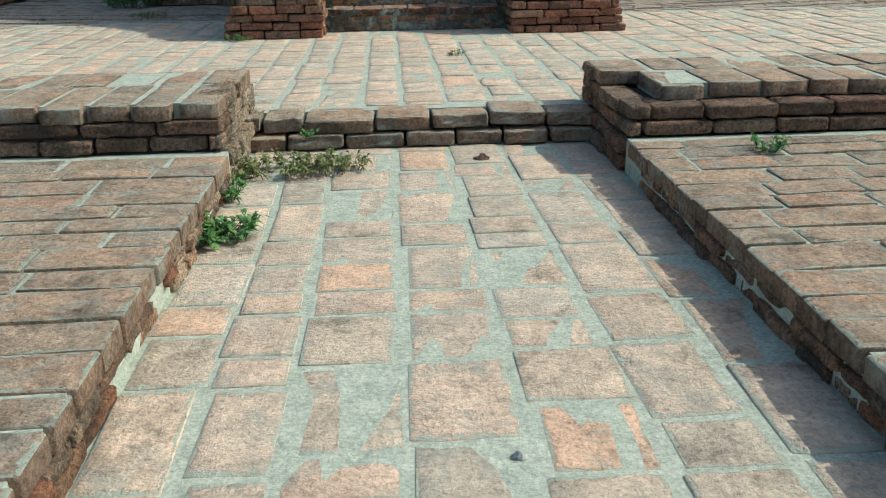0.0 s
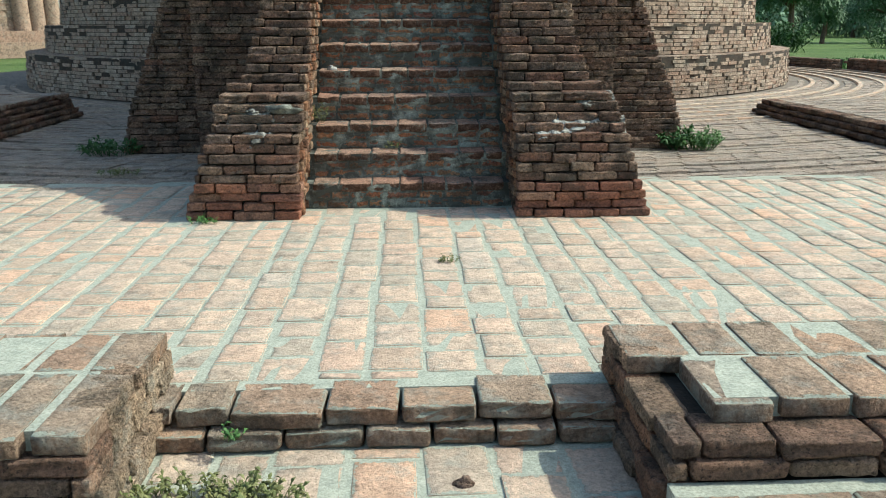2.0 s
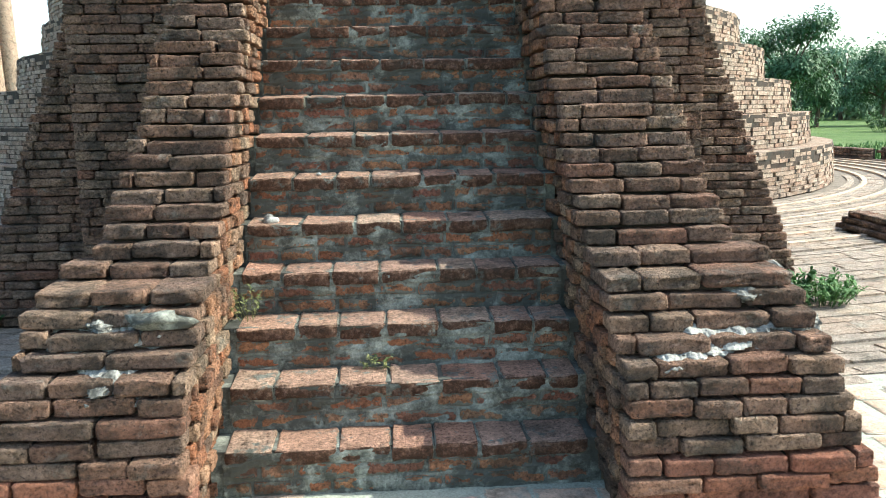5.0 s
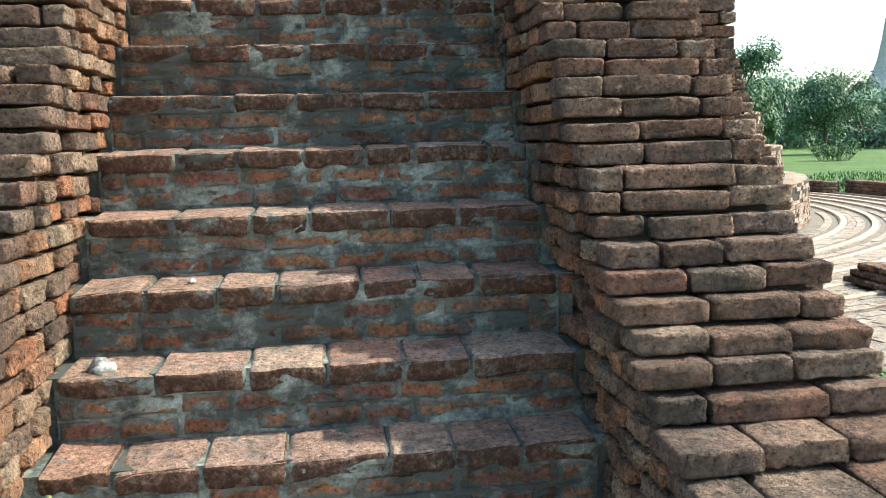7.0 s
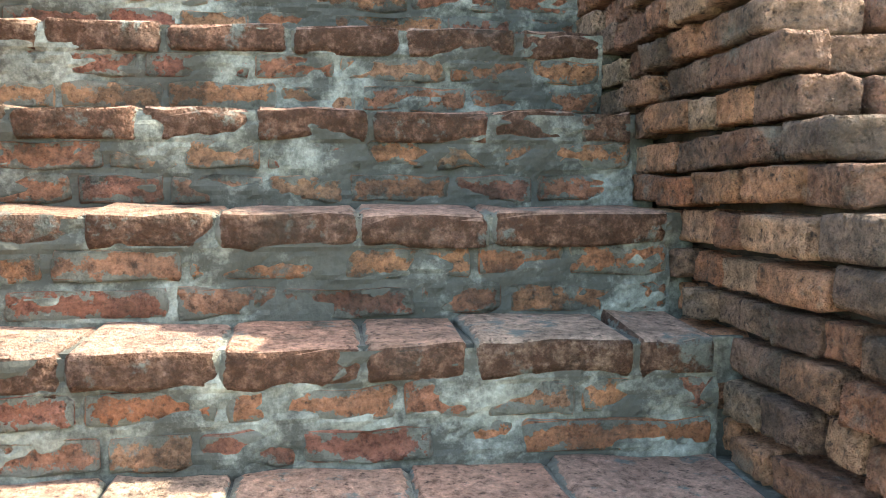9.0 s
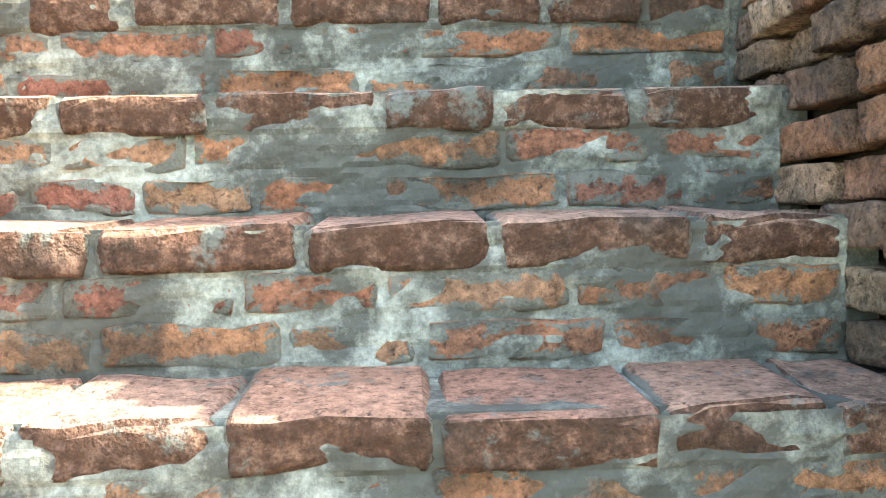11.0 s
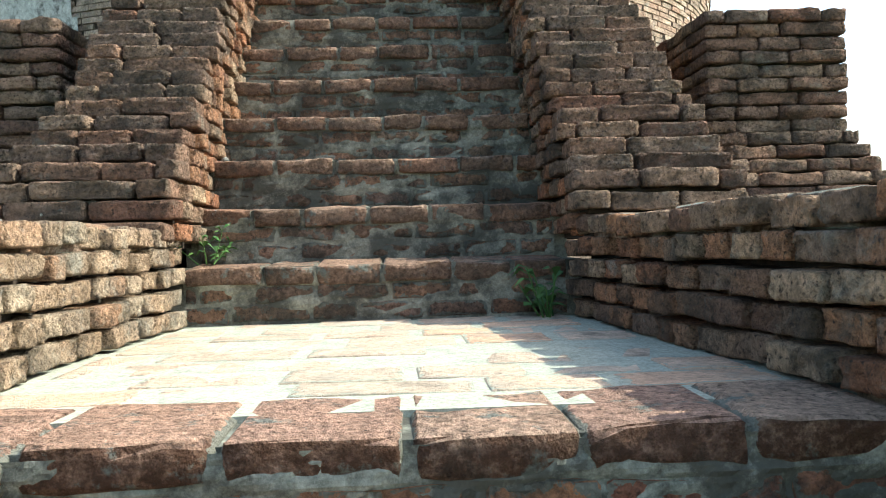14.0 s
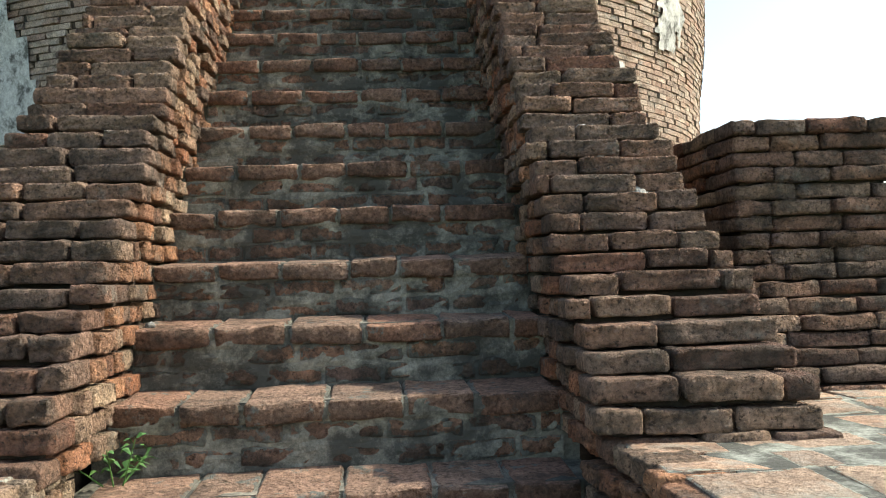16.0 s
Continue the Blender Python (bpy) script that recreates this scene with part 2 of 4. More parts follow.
def worn_shape(seed, worn, size, rough=1.0):
    """A unit brick with rounded, chipped and uneven edges: seven rings of twelve corners."""
    r = random.Random(seed)
    a, b, c = size
    verts = []
    xs = [-a / 2, -a / 2 + worn, -a * 0.27, a * r.uniform(-0.06, 0.06), a * 0.27, a / 2 - worn, a / 2]
    for k, x in enumerate(xs):
        s = worn * 0.9 if k in (0, 6) else 0.0
        x += r.uniform(-0.4, 0.4) * worn if k in (0, 6) else 0.0
        ring = []
        for sy, sz in ((-1, -1), (-1, 1), (1, 1), (1, -1)):
            w = worn * r.choice((0.5, 0.8, 1.0, 1.3, 2.0))
            y, z = b / 2 - s, c / 2 - s
            arc = [(y, z - w), (y - 0.3 * w, z - 0.3 * w), (y - w, z)]
            if sy * sz > 0:
                arc.reverse()
            ring += [(sy * p, sz * q) for p, q in arc]
        j = worn * 0.22 * rough
        for p, q in ring:
            n = noise.noise_vector((x * 9 + seed * 3.7, p * 9, q * 14))
            verts.append((x + n.x * worn * 0.5, p + n.y * worn * 0.8 * rough + r.uniform(-j, j), q + n.z * worn * 0.6 * rough + r.uniform(-j, j)))
    faces = []
    for k in range(6):
        for i in range(12):
            n = (i + 1) % 12
            faces.append((12 * k + i, 12 * k + 12 + i, 12 * k + 12 + n, 12 * k + n))
    faces += [tuple(range(12)), tuple(reversed(range(72, 84)))]
    return np.array(verts) / np.array(size), faces


def rough_shape(seed, worn, size):
    """A unit brick with a broken, pitted front: nine rings of fifteen corners."""
    r = random.Random(seed)
    a, b, c = size
    xs = [-0.5, -0.5 + worn / a, -0.36, -0.2, r.uniform(-0.05, 0.05), 0.2, 0.36, 0.5 - worn / a, 0.5]
    verts = []
    for k, x in enumerate(xs):
        end = k in (0, 8)
        s = worn * r.uniform(0.5, 1.2) if end else 0.0
        x = x * a + (0.0 if end or k in (1, 7) else r.uniform(-0.012, 0.012))
        ring = []
        for i, (sy, sz) in enumerate(((-1, -1), (-1, 1), (1, 1), (1, -1))):
            w = worn * r.choice((0.3, 0.5, 0.7, 1.0, 1.0, 2.0 if i < 2 else 1.0))
            y, z = b / 2 - s, c / 2 - s
            arc = [(y, z - w), (y - 0.25 * w, z - 0.25 * w), (y - w, z)]
            if sy * sz > 0:
                arc.reverse()
            ring += [(sy * p, sz * q) for p, q in arc]
            if i == 0:
                ring += [(-y - r.uniform(-0.008, 0.005), -c * 0.14), (-y - r.uniform(-0.008, 0.005), c * 0.14)]
            if i == 1:
                ring += [(r.uniform(-0.02, 0.02), z + r.uniform(-0.003, 0.003))]
        for p, q in ring:
            n = noise.noise_vector((x * 16 + seed * 3.7, p * 10, q * 22))
            j = 0.0016
            verts.append((x + n.x * worn * 0.6, p + n.y * worn * 0.85 + r.uniform(-j, j), q + n.z * worn * 0.55 + r.uniform(-j, j)))
    faces = []
    for k in range(8):
        for i in range(15):
            n = (i + 1) % 15
            faces.append((15 * k + i, 15 * k + 15 + i, 15 * k + 15 + n, 15 * k + n))
    faces += [tuple(range(15)), tuple(reversed(range(120, 135)))]
    return np.array(verts) / np.array(size), faces


def plain_shape(seed):
    r = random.Random(seed)
    v = np.array(box_verts(-0.5, 0.5, -0.5, 0.5, -0.5, 0.5))
    return v + np.array([[r.uniform(-0.03, 0.03) for _ in range(3)] for _ in v]), BOX_FACES


SHAPES = {
    "worn": [worn_shape(k, 0.0085, (0.27, 0.16, 0.062), 1.7) for k in range(26)],
    "rough": [rough_shape(200 + k, 0.0085, (0.24, 0.16, 0.062)) for k in range(36)],
    "flush": [worn_shape(40 + k, 0.006, (0.22, 0.10, 0.05), 1.8) for k in range(10)],
    "paver": [worn_shape(70 + k, 0.005, (0.30, 0.27, 0.06)) for k in range(12)],
    "tread": [worn_shape(110 + k, 0.0095, (0.22, 0.22, 0.062), 1.25) for k in range(24)],
    "plain": [plain_shape(k) for k in range(8)],
}
MESHES = {}


def mark_local(me, v, smooth=True):
    """Keeps each corner's place on its own brick, for the mortar at the rims."""
    me.polygons.foreach_set("use_smooth", [smooth] * len(me.polygons))
    at = me.attributes.new("local", "FLOAT_VECTOR", "POINT")
    at.data.foreach_set("vector", np.asarray(v, dtype=np.float32).ravel())
    me.update()


def shaped_mesh(shape, k, material):
    key = (shape, k, material.name)
    if key not in MESHES:
        v, f = SHAPES[shape][k]
        me = bpy.data.meshes.new("brick")
        me.from_pydata([tuple(p) for p in v], [], f)
        me.materials.append(material)
        mark_local(me, v, shape != "plain")
        MESHES[key] = me
    return MESHES[key]


class Bricks:
    """A heap of bricks of one kind on one thing: the first ones are objects, the rest one joined mesh."""

    def __init__(self, materials, shape="worn", name="brick"):
        self.materials, self.shape, self.name, self.items = materials, shape, name, []

    def add(self, centre, size, turn=0.0, tilt=(0.0, 0.0)):
        m = Matrix.LocRotScale(centre, Euler((tilt[0], tilt[1], turn)), size)
        self.items.append((m, rng.randrange(len(SHAPES[self.shape]))))

    def row(self, a, b, z0, z1, depth, lengths, joint=0.012, out=0.006, twist=0.02, lift=0.003, start=None):
        """Bricks along the face from a to b; they reach depth to the left of that way."""
        a, b = Vector((a[0], a[1], 0)), Vector((b[0], b[1], 0))
        way = (b - a)
        full = way.length
        way = way / full
        inward = Vector((-way.y, way.x, 0))
        turn = math.atan2(way.y, way.x)
        s = -rng.uniform(0, lengths[0]) if start is None else start
        while s < full - 0.03:
            n = rng.uniform(*lengths)
            s0, s1 = max(s, 0.0), min(s + n, full)
            if full - s1 < 0.06:
                s1 = full
            if s1 - s0 > 0.035:
                o = rng.uniform(-out, out)
                if out > 0.01 and rng.random() < 0.07:
                    o += 0.025
                c = a + way * ((s0 + s1) / 2) + inward * (depth / 2 + o)
                c.z = (z0 + z1) / 2 + rng.uniform(-lift, lift)
                self.add(c, (s1 - s0 - joint, depth, z1 - z0 - joint * 0.75), turn + rng.uniform(-twist, twist),
                         (rng.uniform(-twist, twist), rng.uniform(-twist, twist) * 0.5))
            s = max(s1, s + n)

    def done(self, parent, limit=300, near=None):
        if near is not None:
            self.items.sort(key=lambda it: (it[0].translation - Vector(near)).length)
        base = Vector(parent["base"])
        for m, k in self.items[:limit]:
            ob = new(self.name, shaped_mesh(self.shape, k, self.materials[0]))
            ob.parent = parent
            ob.matrix_basis = Matrix.Translation(-base) @ m
        rest = self.items[limit:]
        if rest:
            verts, faces, n = [], [], 0
            for m, k in rest:
                v, f = SHAPES[self.shape][k]
                a = np.array(m)
                verts.append(v @ a[:3, :3].T + a[:3, 3] - np.array(base))
                faces += [tuple(i + n for i in q) for q in f]
                n += len(v)
            me = bpy.data.meshes.new("brickwork")
            me.from_pydata(np.concatenate(verts).tolist(), [], faces)
            me.materials.append(self.materials[1])
            mark_local(me, np.concatenate([SHAPES[self.shape][k][0] for _, k in rest]), self.shape != "plain")
            ob = new("brickwork", me)
            ob.parent = parent
            ob["kind"] = "stuff"


def between(points, z):
    """The value of a bent line, given as (z, value) pairs, at z."""
    for (z0, v0), (z1, v1) in zip(points, points[1:]):
        if z <= z1:
            return v0 + (v1 - v0) * max(0.0, (z - z0)) / (z1 - z0)
    return points[-1][1]


COURSE = 0.2 / 3
STEP_H, STEP_D = 0.2, 0.2
LANDING_Z, LANDING_Y = 3.0, 2.8
UPPER_Y, UPPER_D, UPPER_H = 4.54, 0.242, 0.205
PARAPET_Z = 3.33


def inner_x(y, side=1):
    """Half width of the lower flight and of the landing at y, on one side."""
    end = 0.59 if side > 0 else 0.70
    return 0.735 - (0.735 - end) * min(1.0, max(0.0, (y - 2.8) / 1.7))


# ---- ground ----
def ground_material():
    k = Mat("grass_field")
    c = k.mix(k.ramp(k.noise(0.25, 5, 0.6), (0.35, 0.0), (0.65, 1.0)), (0.075, 0.150, 0.035), (0.13, 0.21, 0.060))
    c = k.mix(k.ramp(k.noise(3.0, 6, 0.7), (0.45, 0.0), (0.75, 0.6)), c, (0.17, 0.16, 0.08))
    return k.finish(c, 0.95, (k.noise(6, 6, 0.75), 1.0, 0.15))


ground = Solid()
ground.add([(-900, -900, -0.22), (900, -900, -0.22), (900, 900, -0.22), (-900, 900, -0.22)], [(0, 1, 2, 3)])
tagged(part("ground", ground.v, ground.f, ground_material()), "flat green grass field round the paved ruin", "ground", kind="structure")

# path bed, plaza bed, ledges: mortar beds on which the pavers lie
beds = Solid()
beds.box(-1.15, 0.98, -11.6, -3.36, -0.21, -0.1515)
path = tagged(part("path_bed", beds.v, beds.f, MORTAR), "sunken path of pale mortar and square brick pavers", "path", kind="structure")
beds = Solid()
beds.box(-7.05, 7.05, -3.30, 1.2, -0.21, -0.0015)
plaza = tagged(part("plaza_bed", beds.v, beds.f, MORTAR), "sunlit plaza of square brick pavers in grey-green mortar", "pavement", kind="structure")

# outer ground paved in rings round the stupa
CENTRE = (0.23, 17.85)


def ring_sector(r0, r1, z0, z1, a0, a1, n):
    """A flat ring or tier between two radii, from angle a0 to a1."""
    s = Solid()
    whole = abs(a1 - a0 - 2 * math.pi) < 1e-6
    m = n if whole else n + 1
    for k in range(m):
        a = a0 + (a1 - a0) * k / n
        s.v += [(CENTRE[0] + r * math.cos(a), CENTRE[1] + r * math.sin(a), z) for r, z in ((r0, z0), (r1, z0), (r1, z1), (r0, z1))]
    for k in range(n):
        p, q = 4 * k, 4 * ((k + 1) % m)
        s.f += [(p + i, q + i, q + (i + 1) % 4, p + (i + 1) % 4) for i in range(4)]
    if not whole:
        s.f += [(0, 1, 2, 3), (4 * n + 3, 4 * n + 2, 4 * n + 1, 4 * n)]
    return s


s = ring_sector(0.5, 12.8, -0.21, -0.02, 0, 2 * math.pi, 96)
ring_bed = tagged(part("ring_pavement", s.v, s.f, SAND_JOINT), "wide brick pavement laid in rings round the stupa", "pavement", kind="structure")


s = ring_sector(12.6, 20.4, -0.21, -0.022, radians(-170), radians(-33), 60)
tagged(part("front_pavement", s.v, s.f, SAND_JOINT), "brick pavement in rings in front of the stupa", "pavement", kind="structure")


# ---- stairs ----
def step(parent, y, z, depth, half_l, half_r, near, rise):
    """One step: a mortar core, two courses of riser bricks and a top course of headers."""
    s = Solid()
    s.box(-half_l - 0.05, half_r + 0.05, y + 0.012, y + depth + 0.10, z - rise - 0.02, z - 0.013)
    core = part("step", s.v, s.f, RISER_MORTAR if near else SHADED_MORTAR, parent, "grey mortar step with worn brick edge")
    coat = Solid()
    cell = 0.011 if near else 0.016
    nx, nz = int((half_l + half_r) / cell), int(rise / cell * 1.3)
    for j in range(nz + 1):
        for i in range(nx + 1):
            px, pz = -half_l + (half_l + half_r) * i / nx, z - rise - 0.012 + (rise - 0.006) * j / nz
            q = Vector((px * 6.5, y * 3.1 + z * 5.7, pz * 17))
            n = noise.noise(q) + 0.55 * noise.noise(q * 2.3) + 0.3 * noise.noise(q * 6.1) + 0.15 * noise.noise(q * 13)
            out = 0.007 * max(-0.9, min(1.0, n * 1.6)) + (0.004 if pz > z - 0.07 else 0.0)
            coat.v.append((px, y - out + 0.001, pz))
    for j in range(nz):
        for i in range(nx):
            a = j * (nx + 1) + i
            coat.f.append((a, a + 1, a + nx + 2, a + nx + 1))
    part("mortar_coat", coat.v, coat.f, RISER_MORTAR if near else SHADED_MORTAR, core, "uneven smeared grey mortar")
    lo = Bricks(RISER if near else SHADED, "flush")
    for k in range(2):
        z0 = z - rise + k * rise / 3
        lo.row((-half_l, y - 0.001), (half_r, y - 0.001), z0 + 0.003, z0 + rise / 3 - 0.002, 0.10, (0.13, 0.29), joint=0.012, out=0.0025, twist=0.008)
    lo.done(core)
    top = Bricks(TREAD if near else SHADED_TREAD, "tread")
    x = -half_l
    while x < half_r - 0.04:
        w = rng.uniform(0.17, 0.27)
        x1 = min(x + w, half_r)
        if half_r - x1 < 0.09:
            x1 = half_r
        out = rng.uniform(0.004, 0.014) if near else rng.uniform(0.008, 0.022)
        lean = 1.0 if depth < 0.26 else 0.25
        top.add(((x + x1) / 2, y - out + (depth + 0.02) / 2, z - 0.030 - 0.006 * lean + rng.uniform(-0.002, 0.004)), (x1 - x - rng.uniform(0.002, 0.012), depth + 0.02, 0.062),
                rng.uniform(-0.02, 0.02), (rng.uniform(0.04, 0.085) * lean, rng.uniform(-0.014, 0.014)))
        x = x1
    top.done(core)


lower = thing("lower_staircase", (0, 0, 0), "steep worn brick staircase with grey mortared risers", "staircase", kind="structure")
for k in range(15):
    depth = STEP_D if k < 14 else 0.27
    step(lower, k * STEP_D, (k + 1) * STEP_H, depth, 0.735, 0.735, True, STEP_H)
upper = thing("upper_staircase", (0, UPPER_Y, LANDING_Z), "steep dark brick staircase rising from the landing", "staircase", kind="structure")
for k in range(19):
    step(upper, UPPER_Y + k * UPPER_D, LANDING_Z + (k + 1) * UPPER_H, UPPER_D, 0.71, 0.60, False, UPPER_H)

# landing
s = Solid()
s.box(-0.9, 0.9, LANDING_Y + 0.16, UPPER_Y + 0.1, LANDING_Z - 0.3, LANDING_Z - 0.0015)
landing = tagged(part("landing_floor", s.v, s.f, MORTAR), "small brick-paved landing with pale mortar joints", "landing", kind="structure")
pav = Bricks(PAVER, "paver", "paver")
y = LANDING_Y + 0.285
while y < UPPER_Y - 0.05:
    dy = rng.uniform(0.15, 0.23)
    x = -inner_x(y, -1) - rng.uniform(0, 0.2)
    while x < inner_x(y):
        w = rng.uniform(0.22, 0.36)
        a, b = max(x, -inner_x(y, -1)), min(x + w, inner_x(y))
        if b - a > 0.07:
            pav.add(((a + b) / 2, y + dy / 2, LANDING_Z - 0.03 + rng.uniform(-0.0035, 0.003)), (b - a - rng.uniform(0.01, 0.04), dy - rng.uniform(0.01, 0.03), 0.06), rng.uniform(-0.03, 0.03), (rng.uniform(-0.01, 0.01), rng.uniform(-0.01, 0.01)))
        x += w
    y += dy
pav.done(landing)


# ---- balustrades ----
def balustrade(side, front, inner, outer, z0, z1, back, reach, label, group, base, lime=True):
    """A stepped brick cheek wall: each course is set back a little from the one below."""
    t = thing("stair_balustrade", base, label, "balustrade", group)
    cuts = []
    face, flank, foot = Bricks(WALL, "rough"), Bricks(INNER, "rough"), Bricks(RED, "rough")
    z, k = z0, 0
    while z < z1 - 0.01:
        c = COURSE * rng.uniform(0.94, 1.06)
        y, xi, xo = between(front, z), between(inner, z), between(outer, z)
        y += rng.uniform(-0.018, 0.018)
        cuts += [slab(side * (xi + 0.055), side * (xo - 0.05), y + 0.06, back, z - 0.016), slab(side * (xi + 0.055), side * (xo - 0.05), y + 0.06, back, z + c - 0.016)]
        setback = between(front, z + COURSE * 1.2) - between(front, z)
        deep = min(0.42, max(0.13, setback + 0.06))
        a, b = (xi, xo) if side > 0 else (-xo, -xi)
        a, b = a + rng.uniform(-0.015, 0.02), b + rng.uniform(-0.02, 0.015)
        (foot if z0 < 1 and k < 4 else face).row((a, y), (b, y + rng.uniform(-0.01, 0.01)), z, z + c, deep, (0.17, 0.34), joint=0.012, out=0.018, twist=0.028, lift=0.006)
        y1 = min(y + reach, back if z < LANDING_Z - 0.02 or z0 > 1 else 2.47)
        if y1 > y + deep + 0.1:
            if side > 0:
                flank.row((xi, y1), (xi, y + deep * 0.9), z, z + c, 0.12, (0.09, 0.21), joint=0.018, out=0.016, twist=0.05, lift=0.006)
            else:
                flank.row((-xi, y + deep * 0.9), (-xi, y1), z, z + c, 0.12, (0.09, 0.21), joint=0.018, out=0.016, twist=0.05, lift=0.006)
        z += c
        k += 1
    s = loft(cuts)
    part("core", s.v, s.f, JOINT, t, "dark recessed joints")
    foot.done(t, 60)
    face.done(t, 300)
    flank.done(t, 300)
    return t


LOW_FRONT = [(0.0, -0.40), (0.30, -0.39), (0.42, -0.37), (0.55, -0.31), (0.62, -0.20), (0.70, -0.13), (0.78, -0.09), (0.83, 0.02), (0.87, 0.18), (0.93, 0.26), (1.07, 0.38), (1.2, 0.52), (1.33, 0.64), (1.45, 0.76), (1.59, 0.90), (1.74, 1.05), (1.91, 1.20), (2.07, 1.32), (3.34, 2.38)]
LOW_OUT = [(0.0, 1.82), (0.3, 1.72), (0.55, 1.65), (0.85, 1.59), (0.92, 1.47), (1.3, 1.42), (1.9, 1.38), (3.34, 1.28)]
LOW_IN = [(0.0, 0.775), (1.0, 0.75), (3.34, 0.74)]
for side in (1, -1):
    outer = [(q, w - (0.06 if side > 0 else 0.21)) for q, w in LOW_OUT]
    balustrade(side, LOW_FRONT, LOW_IN, outer, 0.0, PARAPET_Z - 0.06, 3.0, 1.2,
               "stepped cheek wall of weathered red-brown brick beside the lower stairs", "balustrades", (side * 1.2, 0, 0))
UP_FRONT = [(3.2, 4.29), (3.39, 4.32), (3.55, 4.53), (3.75, 4.78), (3.95, 5.0), (4.22, 5.28), (4.5, 5.55), (7.4, 8.4)]
for side in (1, -1):
    narrow = 0.0 if side > 0 else 0.10
    up_in = [(3.2, 0.585 + narrow), (4.5, 0.60 + narrow), (7.4, 0.60 + narrow)]
    up_out = [(3.2, 1.19 + narrow), (3.5, 1.16 + narrow), (4.7, 1.06 + narrow), (7.4, 0.98 + narrow)]
    balustrade(side, UP_FRONT, up_in, up_out, 3.28, 6.95, 9.4, 1.3,
               "stepped cheek wall of dark weathered brick beside the upper stairs", "balustrades", (side * 1.0, 4.3, PARAPET_Z))

# mass of brick under the upper stairs
s = Solid()
s.box(-1.05, 1.05, 5.0, 12.5, 0, 3.1)
s.box(-0.8, 0.8, 9.1, 12.6, 3.1, 6.85)
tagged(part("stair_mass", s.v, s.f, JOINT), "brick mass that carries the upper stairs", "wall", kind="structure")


# ---- bastions beside the stairs ----
def bastion(side, label):
    """Battered wing wall with the flat terrace behind it and the parapet along the landing."""
    t = thing("side_bastion", (side * 2.4, 3.2, 0), label, "bastion", "side bastions")
    cuts = []
    face, flank, top = Bricks(WALL, "rough"), Bricks(INNER, "rough"), Bricks(LEDGE, "paver", "paver")
    parapet = Bricks(SUNLIT_BUFF if side < 0 else INNER, "rough")
    z = 0.0
    while z < PARAPET_Z - 0.02:
        c = COURSE
        y = 2.98 + (0.06 * min(z, 0.4) / 0.4) + 0.2 * max(0, z - 0.3)
        xi, xo = between([(0, 2.2), (0.7, 2.15), (2.1, 1.92), (3.4, 1.75)], z), between([(0, 3.10), (0.42, 3.03), (1.3, 2.73), (2.15, 2.46), (3.4, 2.2)], z)
        y += rng.uniform(-0.015, 0.015)
        cuts += [slab(side * (xi + 0.04), side * (xo - 0.04), y + 0.05, 5.0, q) for q in (z - 0.012, z + c - 0.012)]
        a, b = (xi, xo) if side > 0 else (-xo, -xi)
        face.row((a, y), (b, y), z, z + c, 0.2, (0.2, 0.34), joint=0.010, out=0.012, twist=0.015)
        if side > 0:
            flank.row((xi, 4.2), (xi, y + 0.18), z, z + c, 0.12, (0.2, 0.32), out=0.008)
        else:
            flank.row((-xi, y + 0.18), (-xi, 4.2), z, z + c, 0.12, (0.2, 0.32), out=0.008)
        z += c
    s = loft(cuts)
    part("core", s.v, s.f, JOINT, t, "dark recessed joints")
    s = Solid()
    s.box(*sorted((side * 0.80, side * 2.2)), 2.96, 5.05, 0, PARAPET_Z - 0.075)
    part("terrace", s.v, s.f, JOINT, t, "brick fill under the terrace")
    for k in range(int((PARAPET_Z - 0.1) / COURSE)):
        a, b = (1.2, 2.25) if side > 0 else (-2.25, -1.2)
        face.row((a, 2.9), (b, 2.9), k * COURSE, (k + 1) * COURSE, 0.1, (0.2, 0.34), joint=0.010, out=0.010, twist=0.015)
    # parapet face along the landing
    for k in range(5):
        z0 = LANDING_Z + k * (PARAPET_Z - LANDING_Z) / 5
        z1 = z0 + (PARAPET_Z - LANDING_Z) / 5
        p, q = (side * 0.745, 2.46), (side * (inner_x(4.52, side) + 0.005), 4.52)
        if side > 0:
            p, q = q, p
        parapet.row(p, q, z0, z1, 0.15, (0.09, 0.19), joint=0.018, out=0.012, twist=0.03, lift=0.006)
    # top paving of the terrace
    y = 2.36
    while y < 4.95:
        dy = rng.uniform(0.16, 0.26)
        x = inner_x(y, side) + 0.02 + (0 if y < 4.32 else 0.62)
        while x < (2.2 if y > 2.95 else 1.2):
            w = rng.uniform(0.24, 0.38)
            top.add((side * (x + w / 2), y + dy / 2, PARAPET_Z - 0.035 + rng.uniform(-0.011, 0.002)), (w - rng.uniform(0.01, 0.06), dy - rng.uniform(0.01, 0.035), 0.07), rng.uniform(-0.04, 0.04), (rng.uniform(-0.02, 0.02), rng.uniform(-0.02, 0.02)))
            x += w
        y += dy
    face.done(t, 300)
    parapet.done(t)
    flank.done(t, 300)
    top.done(t, 300)
    m = Solid()
    m.box(*sorted((side * 0.80, side * 2.2)), 2.95, 4.95, PARAPET_Z - 0.075, PARAPET_Z - 0.006)
    m.box(*sorted((side * 0.80, side * 1.25)), 2.42, 2.95, PARAPET_Z - 0.075, PARAPET_Z - 0.008)
    part("mortar_bed", m.v, m.f, RISER_MORTAR, t, "grey stained mortar bed round the terrace bricks")


bastion(1, "battered brick bastion with a paved terrace beside the landing")
bastion(-1, "battered brick bastion with a paved terrace, mostly in shade")


